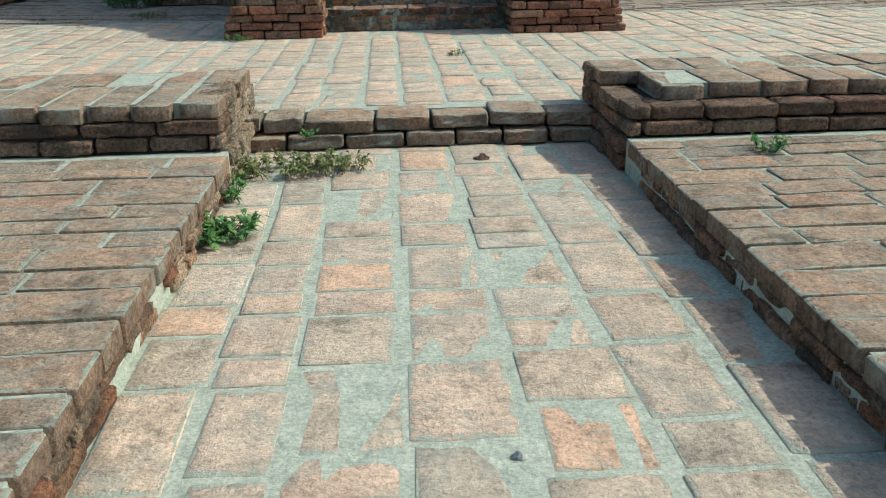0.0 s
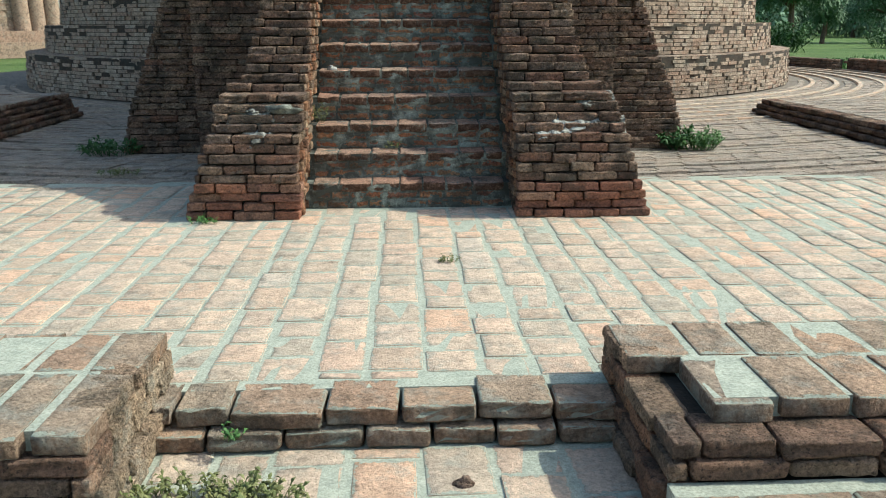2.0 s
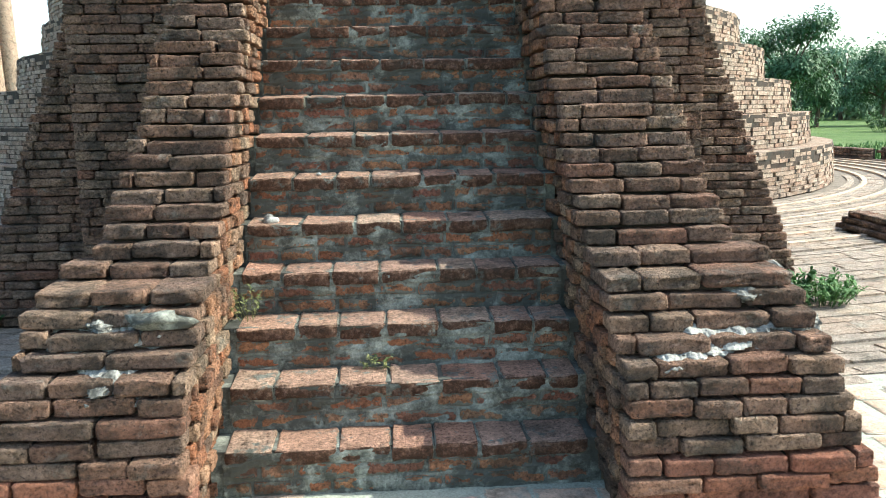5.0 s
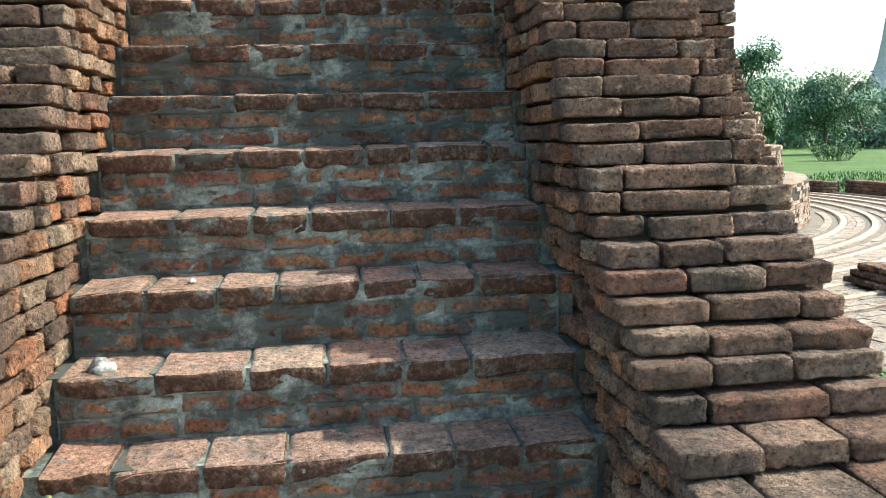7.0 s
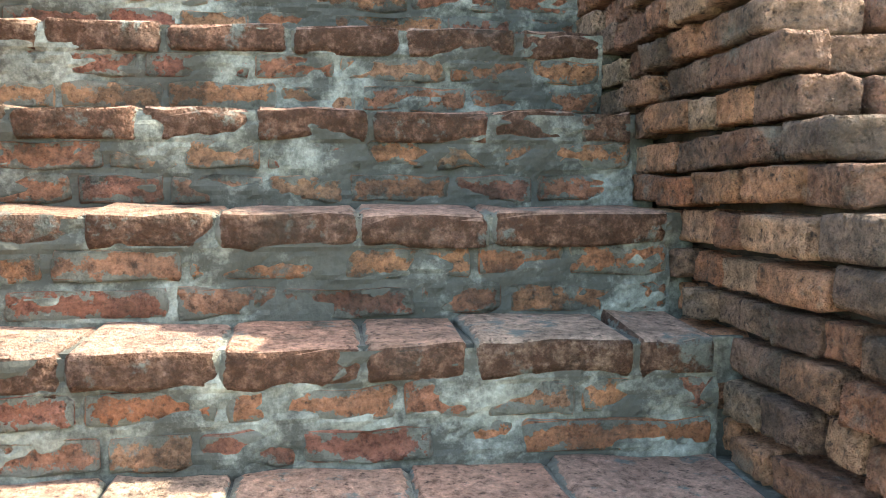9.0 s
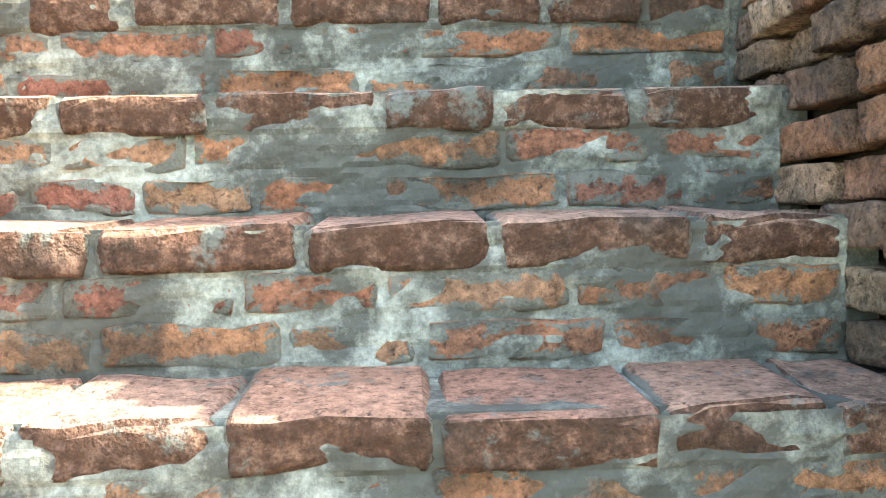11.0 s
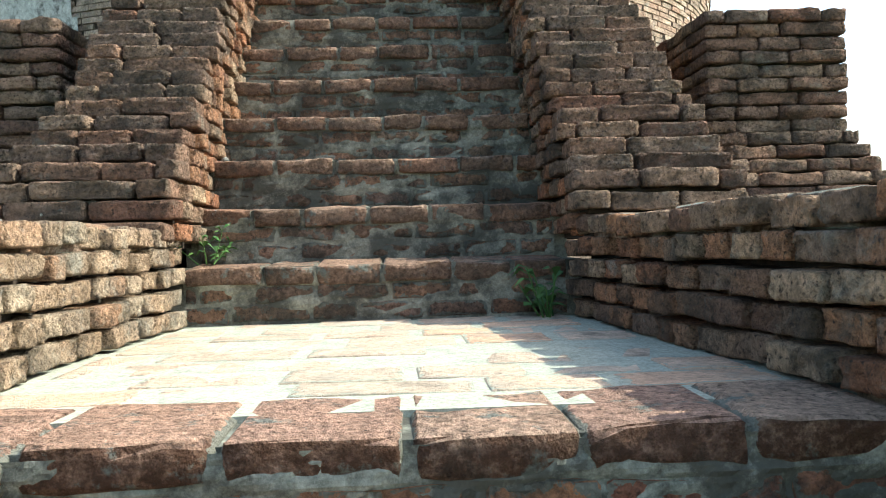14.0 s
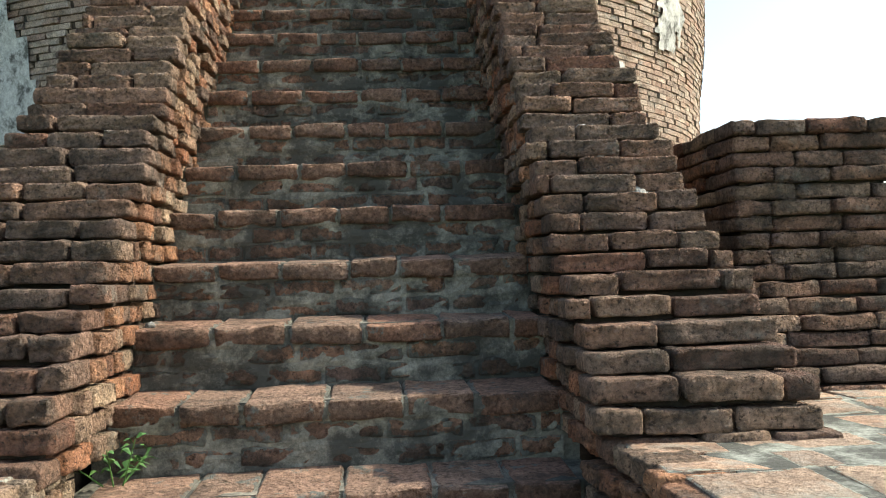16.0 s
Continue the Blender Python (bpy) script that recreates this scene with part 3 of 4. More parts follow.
def tower(side):
    """A square brick pier whose lower courses step outwards."""
    t = thing("brick_pier", (side * 1.9, 6.2, 0), "square brick pier with stepped lower courses behind the terrace", "pier", "brick piers")
    cuts = [slab(side * 1.55, side * 2.2, 5.3, 7.0, 0), slab(side * 1.55, side * 2.2, 5.3, 7.0, 2.9)]
    face, flank = Bricks(WALL), Bricks(INNER)
    z = 2.95
    while z < 4.3:
        c = COURSE
        o = max(0.0, 3.74 - z)
        y = 5.64 - 0.45 * o + rng.uniform(-0.01, 0.01)
        xi, xo = 1.52 - 0.04 * o, 2.22 + 0.6 * o
        cuts += [slab(side * (xi + 0.04), side * (xo - 0.04), y + 0.05, 7.0, q) for q in (z - 0.012, z + c - 0.012)]
        a, b = (xi, xo) if side > 0 else (-xo, -xi)
        face.row((a, y), (b, y), z, z + c, 0.22, (0.2, 0.34), joint=0.008, out=0.008, twist=0.012)
        if side > 0:
            flank.row((xi, 6.9), (xi, y + 0.2), z, z + c, 0.12, (0.2, 0.32), out=0.006)
        else:
            flank.row((-xi, y + 0.2), (-xi, 6.9), z, z + c, 0.12, (0.2, 0.32), out=0.006)
        z += c
    s = loft(cuts)
    part("core", s.v, s.f, JOINT, t, "dark recessed joints")
    face.done(t, 300)
    flank.done(t, 100)


for side in (1, -1):
    tower(side)


# ---- low walls by the path ----
def low_wall(side):
    """Three courses along the plaza's edge, topped by a row of bricks laid crosswise."""
    t = thing("low_wall", (side * 2.5, -3.6, 0), "low wall of three weathered brick courses at the plaza's edge", "wall", "low walls", "structure")
    s = Solid()
    face, flank, top = Bricks(WALL, "rough"), Bricks(SUNLIT_BUFF if side < 0 else INNER, "rough"), Bricks(LEDGE, "paver")
    xi = 0.95 if side < 0 else 0.75
    s.box(*sorted((side * (xi + 0.05), side * 7)), -4.02 if side < 0 else -3.97, -3.22, -0.2, 0.115)
    part("core", s.v, s.f, JOINT, t, "dark recessed joints")
    for k in range(3):
        z0 = k * COURSE + 0.004
        y = -4.07 + 0.012 * k
        cut = 0.0 if side < 0 else (0.0, 0.01, 0.30)[k]
        a, b = ((xi + cut, y), (7, y)) if side > 0 else ((-7, y), (-xi, y))
        if k < 2:
            face.row(a, b, z0, z0 + COURSE, 0.2, (0.22, 0.34), joint=0.014, out=0.014, twist=0.02)
        f0, f1 = -4.07 + 0.2 + (0.0 if k < 2 or side < 0 else 0.34), -3.19
        p, q = ((side * xi, f0), (side * xi, f1))
        if side > 0:
            p, q = q, p
        flank.row(p, q, z0, z0 + COURSE, 0.14, (0.14, 0.3), joint=0.012, out=0.010, twist=0.02)
    for k in range(2):
        z0 = -0.15 + k * 0.075
        p, q = ((side * (xi - 0.02), -4.05), (side * (xi - 0.02), -3.2))
        if side > 0:
            p, q = q, p
        flank.row(p, q, z0, z0 + 0.075, 0.14, (0.14, 0.3), joint=0.014, out=0.012, twist=0.03)
    for row_y0, row_y1 in ((-4.06, -3.57), (-3.555, -3.17)) if side < 0 else ((-3.93, -3.555), (-3.54, -3.19)):
        x = xi + (0.17 if side > 0 and row_y0 < -3.8 else 0.0)
        while x < 7:
            w = rng.uniform(0.17, 0.27)
            d = row_y1 - row_y0
            top.add((side * (x + w / 2), (row_y0 + row_y1) / 2 + rng.uniform(-0.012, 0.012), 0.168 + rng.uniform(-0.005, 0.005)), (w - rng.uniform(0.016, 0.035), d - rng.uniform(0.005, 0.02), 0.066), rng.uniform(-0.015, 0.015), (rng.uniform(-0.008, 0.008), rng.uniform(-0.008, 0.008)))
            x += w
    m = Solid()
    m.box(*sorted((side * (xi + 0.07 + (0.13 if side > 0 else 0)), side * 7)), -4.0 if side < 0 else -3.88, -3.21, 0.115, 0.197)
    part("mortar_bed", m.v, m.f, MORTAR, t, "grey-green mortar between the top bricks")
    face.done(t, 200, (0, -4, 0))
    flank.done(t)
    top.done(t, 250, (0, -4, 0))


for side in (1, -1):
    low_wall(side)


# ---- ledges along the sunken path ----
def ledge(side):
    t = thing("path_ledge", (side * 2.5, -6, -0.15), "broad ledge of worn brick beside the sunken path", "ledge", "path ledges", "structure")
    s = Solid()
    edge = 0.93 if side < 0 else 0.745
    s.box(*sorted((side * (edge + 0.014), side * 4.75)), -11.6, -4.05, -0.2, -0.0025)
    part("mortar_bed", s.v, s.f, MORTAR, t, "grey-green mortar between the bricks")
    top, flank = Bricks(LEDGE, "paver"), Bricks(INNER)
    y = -4.13
    while y > -11.5:
        d = rng.uniform(0.13, 0.19)
        x = edge - 0.01
        first = True
        while x < 4.6:
            w = rng.uniform(0.30, 0.46) if not first else rng.uniform(0.16, 0.44)
            top.add((side * (x + w / 2), y - d / 2, -0.030 + rng.uniform(-0.003, 0.005)), (w - rng.uniform(0.006, 0.02), d - rng.uniform(0.006, 0.02), 0.066), rng.uniform(-0.03, 0.03), (rng.uniform(-0.02, 0.02), rng.uniform(-0.02, 0.02)))
            x += w
            first = False
        y -= d
    for k, (z0, z1) in enumerate(((-0.16, -0.11), (-0.11, -0.062))):
        p, q = ((side * edge, -11.5), (side * edge, -4.1))
        if side > 0:
            p, q = q, p
        flank.row(p, q, z0, z1, 0.12, (0.10, 0.28), joint=0.012, out=0.014, twist=0.03)
    top.done(t, 260, (0, -5, 0))
    flank.done(t, 120, (0, -5, 0))


for side in (1, -1):
    ledge(side)


# ---- pavers of path and plaza ----
def pave(parent, x0, x1, y0, y1, z, widths, depths, gaps, near, limit, tilt=0.012, skip=None, columns=()):
    """Columns of pavers running away from the path, as the mortar lines do."""
    b = Bricks(PAVER, "paver", "paver")
    x = x0
    while x < x1 - 0.05:
        w = min(rng.uniform(*widths), x1 - x)
        wider = [c for c in columns if c > x + 0.05]
        if wider:
            w = wider[0] - x
        y = y0 - rng.uniform(0, 0.2)
        while y < y1 - 0.05:
            d = rng.uniform(*depths)
            a, c = max(y, y0), min(y + d, y1)
            if c - a > 0.06 and not (skip and skip(x + w / 2, (a + c) / 2)):
                b.add((x + w / 2 + rng.uniform(-0.009, 0.009), (a + c) / 2, z - 0.03 + rng.uniform(-0.0015, 0.005)), (w - rng.uniform(0.006, gaps[1] * 1.25), c - a - rng.uniform(gaps[0], gaps[1] * 0.7), 0.06), rng.uniform(-0.035, 0.035), (rng.uniform(-tilt, tilt), rng.uniform(-tilt, tilt)))
            y += d
        x += w
    b.done(parent, limit, near)


pave(path, -0.94, 0.76, -11.5, -3.50, -0.15, (0.20, 0.27), (0.15, 0.42), (0.006, 0.036), (0, -5, 0), 220, 0.006, columns=(-0.72, -0.52, -0.25, 0.015, 0.28, 0.53, 0.76))
pave(plaza, -7.0, 7.0, -3.225, 1.0, 0.0, (0.20, 0.26), (0.17, 0.38), (0.006, 0.040), (0, -1.5, 0), 300, 0.005, skip=lambda x, y: abs(x) < 1.5 and y > 0.0)
sill = Bricks(LEDGE, "rough")
sill.row((-0.97, -3.47), (0.76, -3.50), -0.07, 0.006, 0.25, (0.17, 0.36), joint=0.013, out=0.03, twist=0.05, lift=0.009)
sill.row((-0.97, -3.50), (0.76, -3.53), -0.15, -0.075, 0.2, (0.2, 0.36), joint=0.015, out=0.025, twist=0.04)
sill.done(plaza)

# ring paving: long thin bricks following the circles
ring = Bricks(RING, "plain", "paver")
r = 10.1
while r < 20.3:
    step_a = 0.3 / r
    for a0, a1 in ((radians(-105), radians(-20)), (radians(-160), radians(-75))):
        a = a0
        while a < a1:
            x, y = CENTRE[0] + r * math.cos(a), CENTRE[1] + r * math.sin(a)
            if y > 0.9 and -16 < x < 20 and (r < 12.7 or a < radians(-33)) and not (x > 5.4 and 2.4 < y < 6.75) and not (x < -5.0 and 3.0 < y < 7.1) and not (abs(x) < 1.4 and y < 4.5) and not (a0 < radians(-110) and a > radians(-105)):
                ring.add((x, y, -0.03 + rng.uniform(-0.006, 0.004)), (0.29, 0.128, 0.06), a + math.pi / 2 + rng.uniform(-0.02, 0.02), (rng.uniform(-0.02, 0.02), rng.uniform(-0.02, 0.02)))
            a += step_a
    r += 0.14 if rng.random() < 0.8 else 0.24
ring.done(ring_bed, 300, (3, 2, 0))


# ---- the round stupa ----
stupa = thing("stupa", (CENTRE[0], CENTRE[1], 0), "large round brick stupa with five stepped tiers", "stupa")
TIERS = ((9.85, 0.78), (9.38, 1.37), (8.99, 1.99), (8.45, 2.65), (7.93, 3.33))
low = 0.0
for radius, high in TIERS:
    s = ring_sector(radius - 3.5, radius - 0.10, low - 0.3, high - 0.02, 0, 2 * math.pi, 120)
    tier = part("tier", s.v, s.f, JOINT, stupa, "round tier of buff brick")
    b = Bricks(DRUM, "plain")
    n = round((high - low) / 0.073)
    for k in range(n):
        z0 = low + (high - low) * k / n
        for a0, a1 in ((radians(-85), radians(5)), (radians(-185), radians(-95))):
            a = a0 + rng.uniform(0, 0.02)
            while a < a1:
                w = rng.uniform(0.2, 0.36)
                rr = radius - 0.06 + rng.uniform(-0.02, 0.02) - 0.05 * k / n
                deep = 0.12 if k < n - 1 else 0.5
                b.add((CENTRE[0] + (rr - deep / 2) * math.cos(a), CENTRE[1] + (rr - deep / 2) * math.sin(a), z0 + (high - low) / n / 2), (w - 0.015, deep, (high - low) / n - 0.012), a + math.pi / 2 + rng.uniform(-0.02, 0.02))
                a += w / radius
    b.done(tier, 0)
    low = high
s = Solid()
prev = None
N = 120
DRUM_X = -0.97
rings = [(3.1, 6.5), (5, 6.55), (6.4, 6.6), (7.2, 6.7), (8.2, 6.75), (10, 6.5), (12, 5.4)]
for z, rad in rings:
    for k in range(N):
        a = 2 * math.pi * k / N
        s.v.append((DRUM_X + rad * math.cos(a), CENTRE[1] + rad * math.sin(a), z))
for q in range(len(rings) - 1):
    for k in range(N):
        s.f.append((q * N + k, q * N + (k + 1) % N, (q + 1) * N + (k + 1) % N, (q + 1) * N + k))
s.f.append(tuple((len(rings) - 1) * N + k for k in range(N)))
drum = part("drum", s.v, s.f, JOINT, stupa, "tall round drum of buff brick with plaster remains")
b = Bricks(DRUM, "plain")
z = 3.3
while z < 9.8:
    rad = between(rings, z) + 0.03
    for a0, a1 in ((radians(-80), radians(-5)), (radians(-175), radians(-100))):
        a = a0 + rng.uniform(0, 0.03)
        while a < a1:
            w = rng.uniform(0.2, 0.34)
            rr = rad + rng.uniform(-0.012, 0.012)
            b.add((DRUM_X + (rr - 0.06) * math.cos(a), CENTRE[1] + (rr - 0.06) * math.sin(a), z + 0.036), (w - 0.014, 0.12, 0.062), a + math.pi / 2)
            a += w / rad
    z += 0.074
b.done(drum, 0)
# plaster remains on the drum
for patch, (a0, a1, z0, z1) in enumerate(((-140, -112, 4.7, 7.6), (-58, -50, 5.6, 6.6), (-46, -38, 6.6, 7.6))):
    s = Solid()
    cells = {}
    n, m = 40, 30
    for i in range(n + 1):
        for j in range(m + 1):
            u, v = 2 * i / n - 1, 2 * j / m - 1
            e = u * u + v * v + 0.9 * noise.noise((u * 2.2 + patch * 7, v * 2.2, 0.3)) + 0.4 * noise.noise((u * 6, v * 6, patch))
            if e < 0.8:
                a = radians(a0 + (a1 - a0) * i / n)
                z = z0 + (z1 - z0) * j / m
                q = between(rings, z) + 0.06 + 0.02 * noise.noise((u * 4, v * 4, 1))
                cells[i, j] = len(s.v)
                s.v.append((DRUM_X + q * math.cos(a), CENTRE[1] + q * math.sin(a), z))
    for i, j in list(cells):
        if all((i + p, j + q) in cells for p in (0, 1) for q in (0, 1)):
            s.f.append((cells[i, j], cells[i + 1, j], cells[i + 1, j + 1], cells[i, j + 1]))
    part("plaster", s.v, s.f, LIME, drum, "grey flaking plaster", smooth=True)


# ---- platforms and kerbs on the plaza ----
def platform(name, x0, x1, y0, y1, high, facing, label):
    """A low paved platform whose courses step back on the face towards the stairs."""
    n = max(2, round(high / 0.07))
    t = thing(name, ((x0 + x1) / 2, (y0 + y1) / 2, 0), label, "platform", "", "structure")
    s = Solid()
    s.box(x0 + (0.25 if facing < 0 else 0), x1 - (0.25 if facing > 0 else 0), y0, y1 - 0.2, -0.2, high - 0.02)
    part("core", s.v, s.f, JOINT, t)
    b = Bricks(WALL)
    for k in range(n):
        z0, z1, o = high * k / n, high * (k + 1) / n, 0.05 * k
        if facing < 0:
            b.row((x0 + o, y1 - o), (x0 + o, y0), z0, z1, 0.3, (0.24, 0.36), joint=0.01, out=0.008)
        else:
            b.row((x1 - o, y0), (x1 - o, y1 - o), z0, z1, 0.3, (0.24, 0.36), joint=0.01, out=0.008)
        b.row((x1 - 0.1, y1 - o), (x0 + 0.1, y1 - o), z0, z1, 0.3, (0.24, 0.36), joint=0.01, out=0.008)
    b.done(t, 300)
    top = Bricks(RING, "plain", "paver")
    y = y0
    while y < y1 - 0.25:
        x = x0 + 0.3
        while x < x1 - 0.3:
            top.add((x + 0.15, y + 0.07, high - 0.03 + rng.uniform(-0.004, 0.004)), (0.29, 0.128, 0.06), rng.uniform(-0.02, 0.02))
            x += 0.3
        y += 0.14
    top.done(t, 150, (5, 6, 0))


platform("low_platform", 5.4, 11.0, 2.5, 6.75, 0.22, -1, "low brick platform of three stepped courses on the plaza")
platform("low_platform", -10.0, -5.0, 3.0, 7.1, 0.36, 1, "low brick platform of five stepped courses in the shade")


def kerb(a0, a1, radius, high, label):
    """A low curved kerb at the edge of the ring pavement."""
    t = thing("kerb", (CENTRE[0] + radius * math.cos(a0), CENTRE[1] + radius * math.sin(a0), 0), label, "kerb", "kerbs", "structure")
    s = ring_sector(radius - 0.2, radius + 0.2, -0.2, high - 0.02, a0, a1, 24)
    part("core", s.v, s.f, JOINT, t)
    b = Bricks(WALL)
    for k in range(4):
        a = a0
        while a < a1:
            w = rng.uniform(0.24, 0.36)
            b.add((CENTRE[0] + (radius - 0.1) * math.cos(a), CENTRE[1] + (radius - 0.1) * math.sin(a), high * (k + 0.5) / 4), (w - 0.01, 0.3, high / 4 - 0.01), a + math.pi / 2)
            a += w / radius
    b.done(t, 100)


kerb(radians(6), radians(50), 12.9, 0.30, "low dark brick kerb between pavement and grass")
kerb(radians(-34), radians(5), 13.3, 0.34, "low dark brick kerb between pavement and grass")

# pale rings set into the pavement
for k in range(6):
    radius = 10.35 + 0.5 * k
    b = Bricks(PAVER, "plain", "paver")
    a = radians(-75)
    while a < radians(20):
        b.add((CENTRE[0] + radius * math.cos(a), CENTRE[1] + radius * math.sin(a), -0.012), (0.28, 0.10, 0.06), a + math.pi / 2)
        a += 0.29 / radius
    b.done(ring_bed, 0)


# ---- lime patches ----
def lump(parent, x, y, z, sx, sy, sz, seed, name="lime_patch", material=LIME, label="rough white lime mortar"):
    """An uneven lump, rough all over, pressed into what it sits on."""
    n, m = 22, 9
    s = Solid()
    for q in range(m + 1):
        f = math.pi * (q + 0.15) / (m + 0.3) - math.pi / 2
        for k in range(n):
            a = 2 * math.pi * k / n
            d = Vector((math.cos(a) * math.cos(f), math.sin(a) * math.cos(f), math.sin(f)))
            w = 1 + 0.55 * noise.noise(d * 1.5 + Vector((seed * 5.1, 0, 0))) + 0.22 * noise.noise(d * 3.5 + Vector((0, seed * 3.3, 0))) + 0.10 * noise.noise(d * 8)
            s.v.append((x + sx * w * d.x, y + sy * w * d.y, z + sz * w * d.z))
    for q in range(m):
        for k in range(n):
            j = (k + 1) % n
            s.f.append((q * n + k, q * n + j, q * n + n + j, q * n + n + k))
    s.f.append(tuple(m * n + k for k in range(n)))
    s.f.append(tuple(reversed(range(n))))
    return part(name, s.v, s.f, material, parent, label, smooth=True)


cheeks = [o for o in scene.objects if o.name.startswith("stair_balustrade") and o.parent is None]
right_low, left_low, right_up, left_up = cheeks
def patch(parent, front, x0, x1, z0, z1, seed, out=0.048, cover=0.0):
    """Crumbling lime mortar smeared over the courses; its ragged rim sinks in between the bricks."""
    cell = 0.009
    nx, nz = max(4, int((x1 - x0) / cell)), max(4, int((z1 - z0) / cell * 1.6))
    s = Solid()
    for j in range(nz + 1):
        for i in range(nx + 1):
            u, v = i / nx, j / nz
            x, z = x0 + (x1 - x0) * u, z0 + (z1 - z0) * v
            rim = min(1.0, 3.2 * min(u, 1 - u, v, 1 - v))
            p = Vector((x * 11, z * 16, seed * 7.3))
            m = rim * 0.9 - 0.15 + cover + 0.9 * noise.noise(p) + 0.4 * noise.noise(p * 2.7) + 0.2 * noise.noise(p * 6.5)
            m = max(-0.6, min(1.0, m))
            y = between(front, z) + 0.045 - (out + 0.03) * m - 0.006 * noise.noise(p * 9.0)
            s.v.append((x, y, z + 0.006 * noise.noise(p * 5.0)))
    for j in range(nz):
        for i in range(nx):
            a = j * (nx + 1) + i
            s.f.append((a, a + 1, a + nx + 2, a + nx + 1))
    part("lime_patch", s.v, s.f, PATCH, parent, "rough white lime mortar", smooth=False)


patch(right_low, LOW_FRONT, 1.25, 1.56, 0.74, 0.86, 1, cover=-0.15)
patch(right_low, LOW_FRONT, 0.86, 1.60, 0.58, 0.70, 2, cover=-0.1)
patch(right_low, LOW_FRONT, 0.90, 1.14, 0.54, 0.64, 3)
patch(left_low, LOW_FRONT, -1.32, -0.80, 0.62, 0.80, 4, cover=0.0)
patch(left_low, LOW_FRONT, -1.22, -0.94, 0.50, 0.66, 5, cover=0.0)
lump(left_low, -0.90, -0.13, 0.765, 0.12, 0.06, 0.03, 4.0, "grey_stone", RISER_MORTAR, "grey rounded filling stone")
lump(left_low, -0.98, 0.02, 0.82, 0.09, 0.05, 0.025, 5.0, "grey_stone", RISER_MORTAR, "grey rounded filling stone")
patch(right_up, UP_FRONT, 0.78, 0.92, 4.08, 4.36, 6, 0.03)
patch(right_up, UP_FRONT, 0.83, 1.02, 3.95, 4.07, 7, 0.03)
patch(left_up, UP_FRONT, -1.10, -0.94, 3.37, 3.50, 8, 0.02)


def pebble(x, y, z, size, label, seed, material=LIME):
    t = lump(None, x, y, z, size, size * 0.8, size * 0.7, seed, "stone", material, label)
    tagged(t, label, "stone")


pebble(-0.62, 4 * STEP_D + 0.06, 1.0, 0.035, "small white stone lying on a stair tread", 1.7)
pebble(-0.40, 5 * STEP_D + 0.08, 1.2, 0.012, "tiny white stone lying on a stair tread", 2.2)
pebble(-0.67, UPPER_Y + 2 * UPPER_D + 0.06, LANDING_Z + 3 * UPPER_H, 0.016, "small white stone at the wall end of a step", 2.9)
pebble(0.16, -3.78, -0.15, 0.035, "small brown stone lying on the sunken path", 6.1, WALL[0])
pebble(-0.02, -6.10, -0.15, 0.016, "small white stone pressed into the path", 7.3)


# ---- plants ----
def leaf_material(name, a, b):
    k = Mat(name)
    c = k.mix(k.coord.outputs["Random Per Island"], a, b)
    m = k.finish(c, 0.6)
    k.put(k.bsdf, "Transmission_Weight", 0.0)
    k.put(k.bsdf, "Subsurface_Weight", 0.0)
    return m


FRESH = leaf_material("fresh_leaf", (0.05, 0.13, 0.035), (0.11, 0.22, 0.06))
WEED = leaf_material("dry_weed", (0.10, 0.13, 0.04), (0.22, 0.22, 0.09))
DEEP = leaf_material("dark_leaf", (0.03, 0.085, 0.025), (0.07, 0.15, 0.04))
CROWN = leaf_material("tree_leaf", (0.05, 0.12, 0.05), (0.11, 0.20, 0.09))
# distant leaves: air haze is mixed into this paler green
HAZY = leaf_material("hazed_leaf", (0.14, 0.24, 0.14), (0.23, 0.34, 0.20))


def bark_material():
    k = Mat("bark")
    return k.finish(k.ramp(k.noise(5, 6, 0.7), (0.3, (0.06, 0.045, 0.03)), (0.7, (0.16, 0.12, 0.09))), 0.95, (k.noise(12, 5, 0.7), 1.0, 0.05))


BARK = bark_material()


def leaf(s, p, way, size, width, droop, r):
    """One bent leaf of four triangles: base, two sides, tip."""
    way = Vector(way).normalized()
    flat = way.cross(Vector((r.uniform(-0.3, 0.3), r.uniform(-0.3, 0.3), 1)))
    if flat.length < 1e-3:
        flat = Vector((1, 0, 0))
    flat.normalize()
    p = Vector(p)
    mid = p + way * size * 0.5 + Vector((0, 0, droop * size * 0.15))
    tip = p + way * size - Vector((0, 0, droop * size * 0.35))
    s.add([p, mid + flat * width / 2, tip, mid - flat * width / 2, mid + Vector((0, 0, width * 0.12))], [(0, 1, 4), (1, 2, 4), (2, 3, 4), (3, 0, 4)])


def stalk(s, a, b, r0, r1, n=5):
    a, b = Vector(a), Vector(b)
    d = (b - a).normalized()
    u = d.orthogonal().normalized()
    v = d.cross(u)
    ring0 = [a + (u * math.cos(2 * math.pi * k / n) + v * math.sin(2 * math.pi * k / n)) * r0 for k in range(n)]
    ring1 = [b + (u * math.cos(2 * math.pi * k / n) + v * math.sin(2 * math.pi * k / n)) * r1 for k in range(n)]
    s.add(ring0 + ring1, [(k, (k + 1) % n, n + (k + 1) % n, n + k) for k in range(n)])


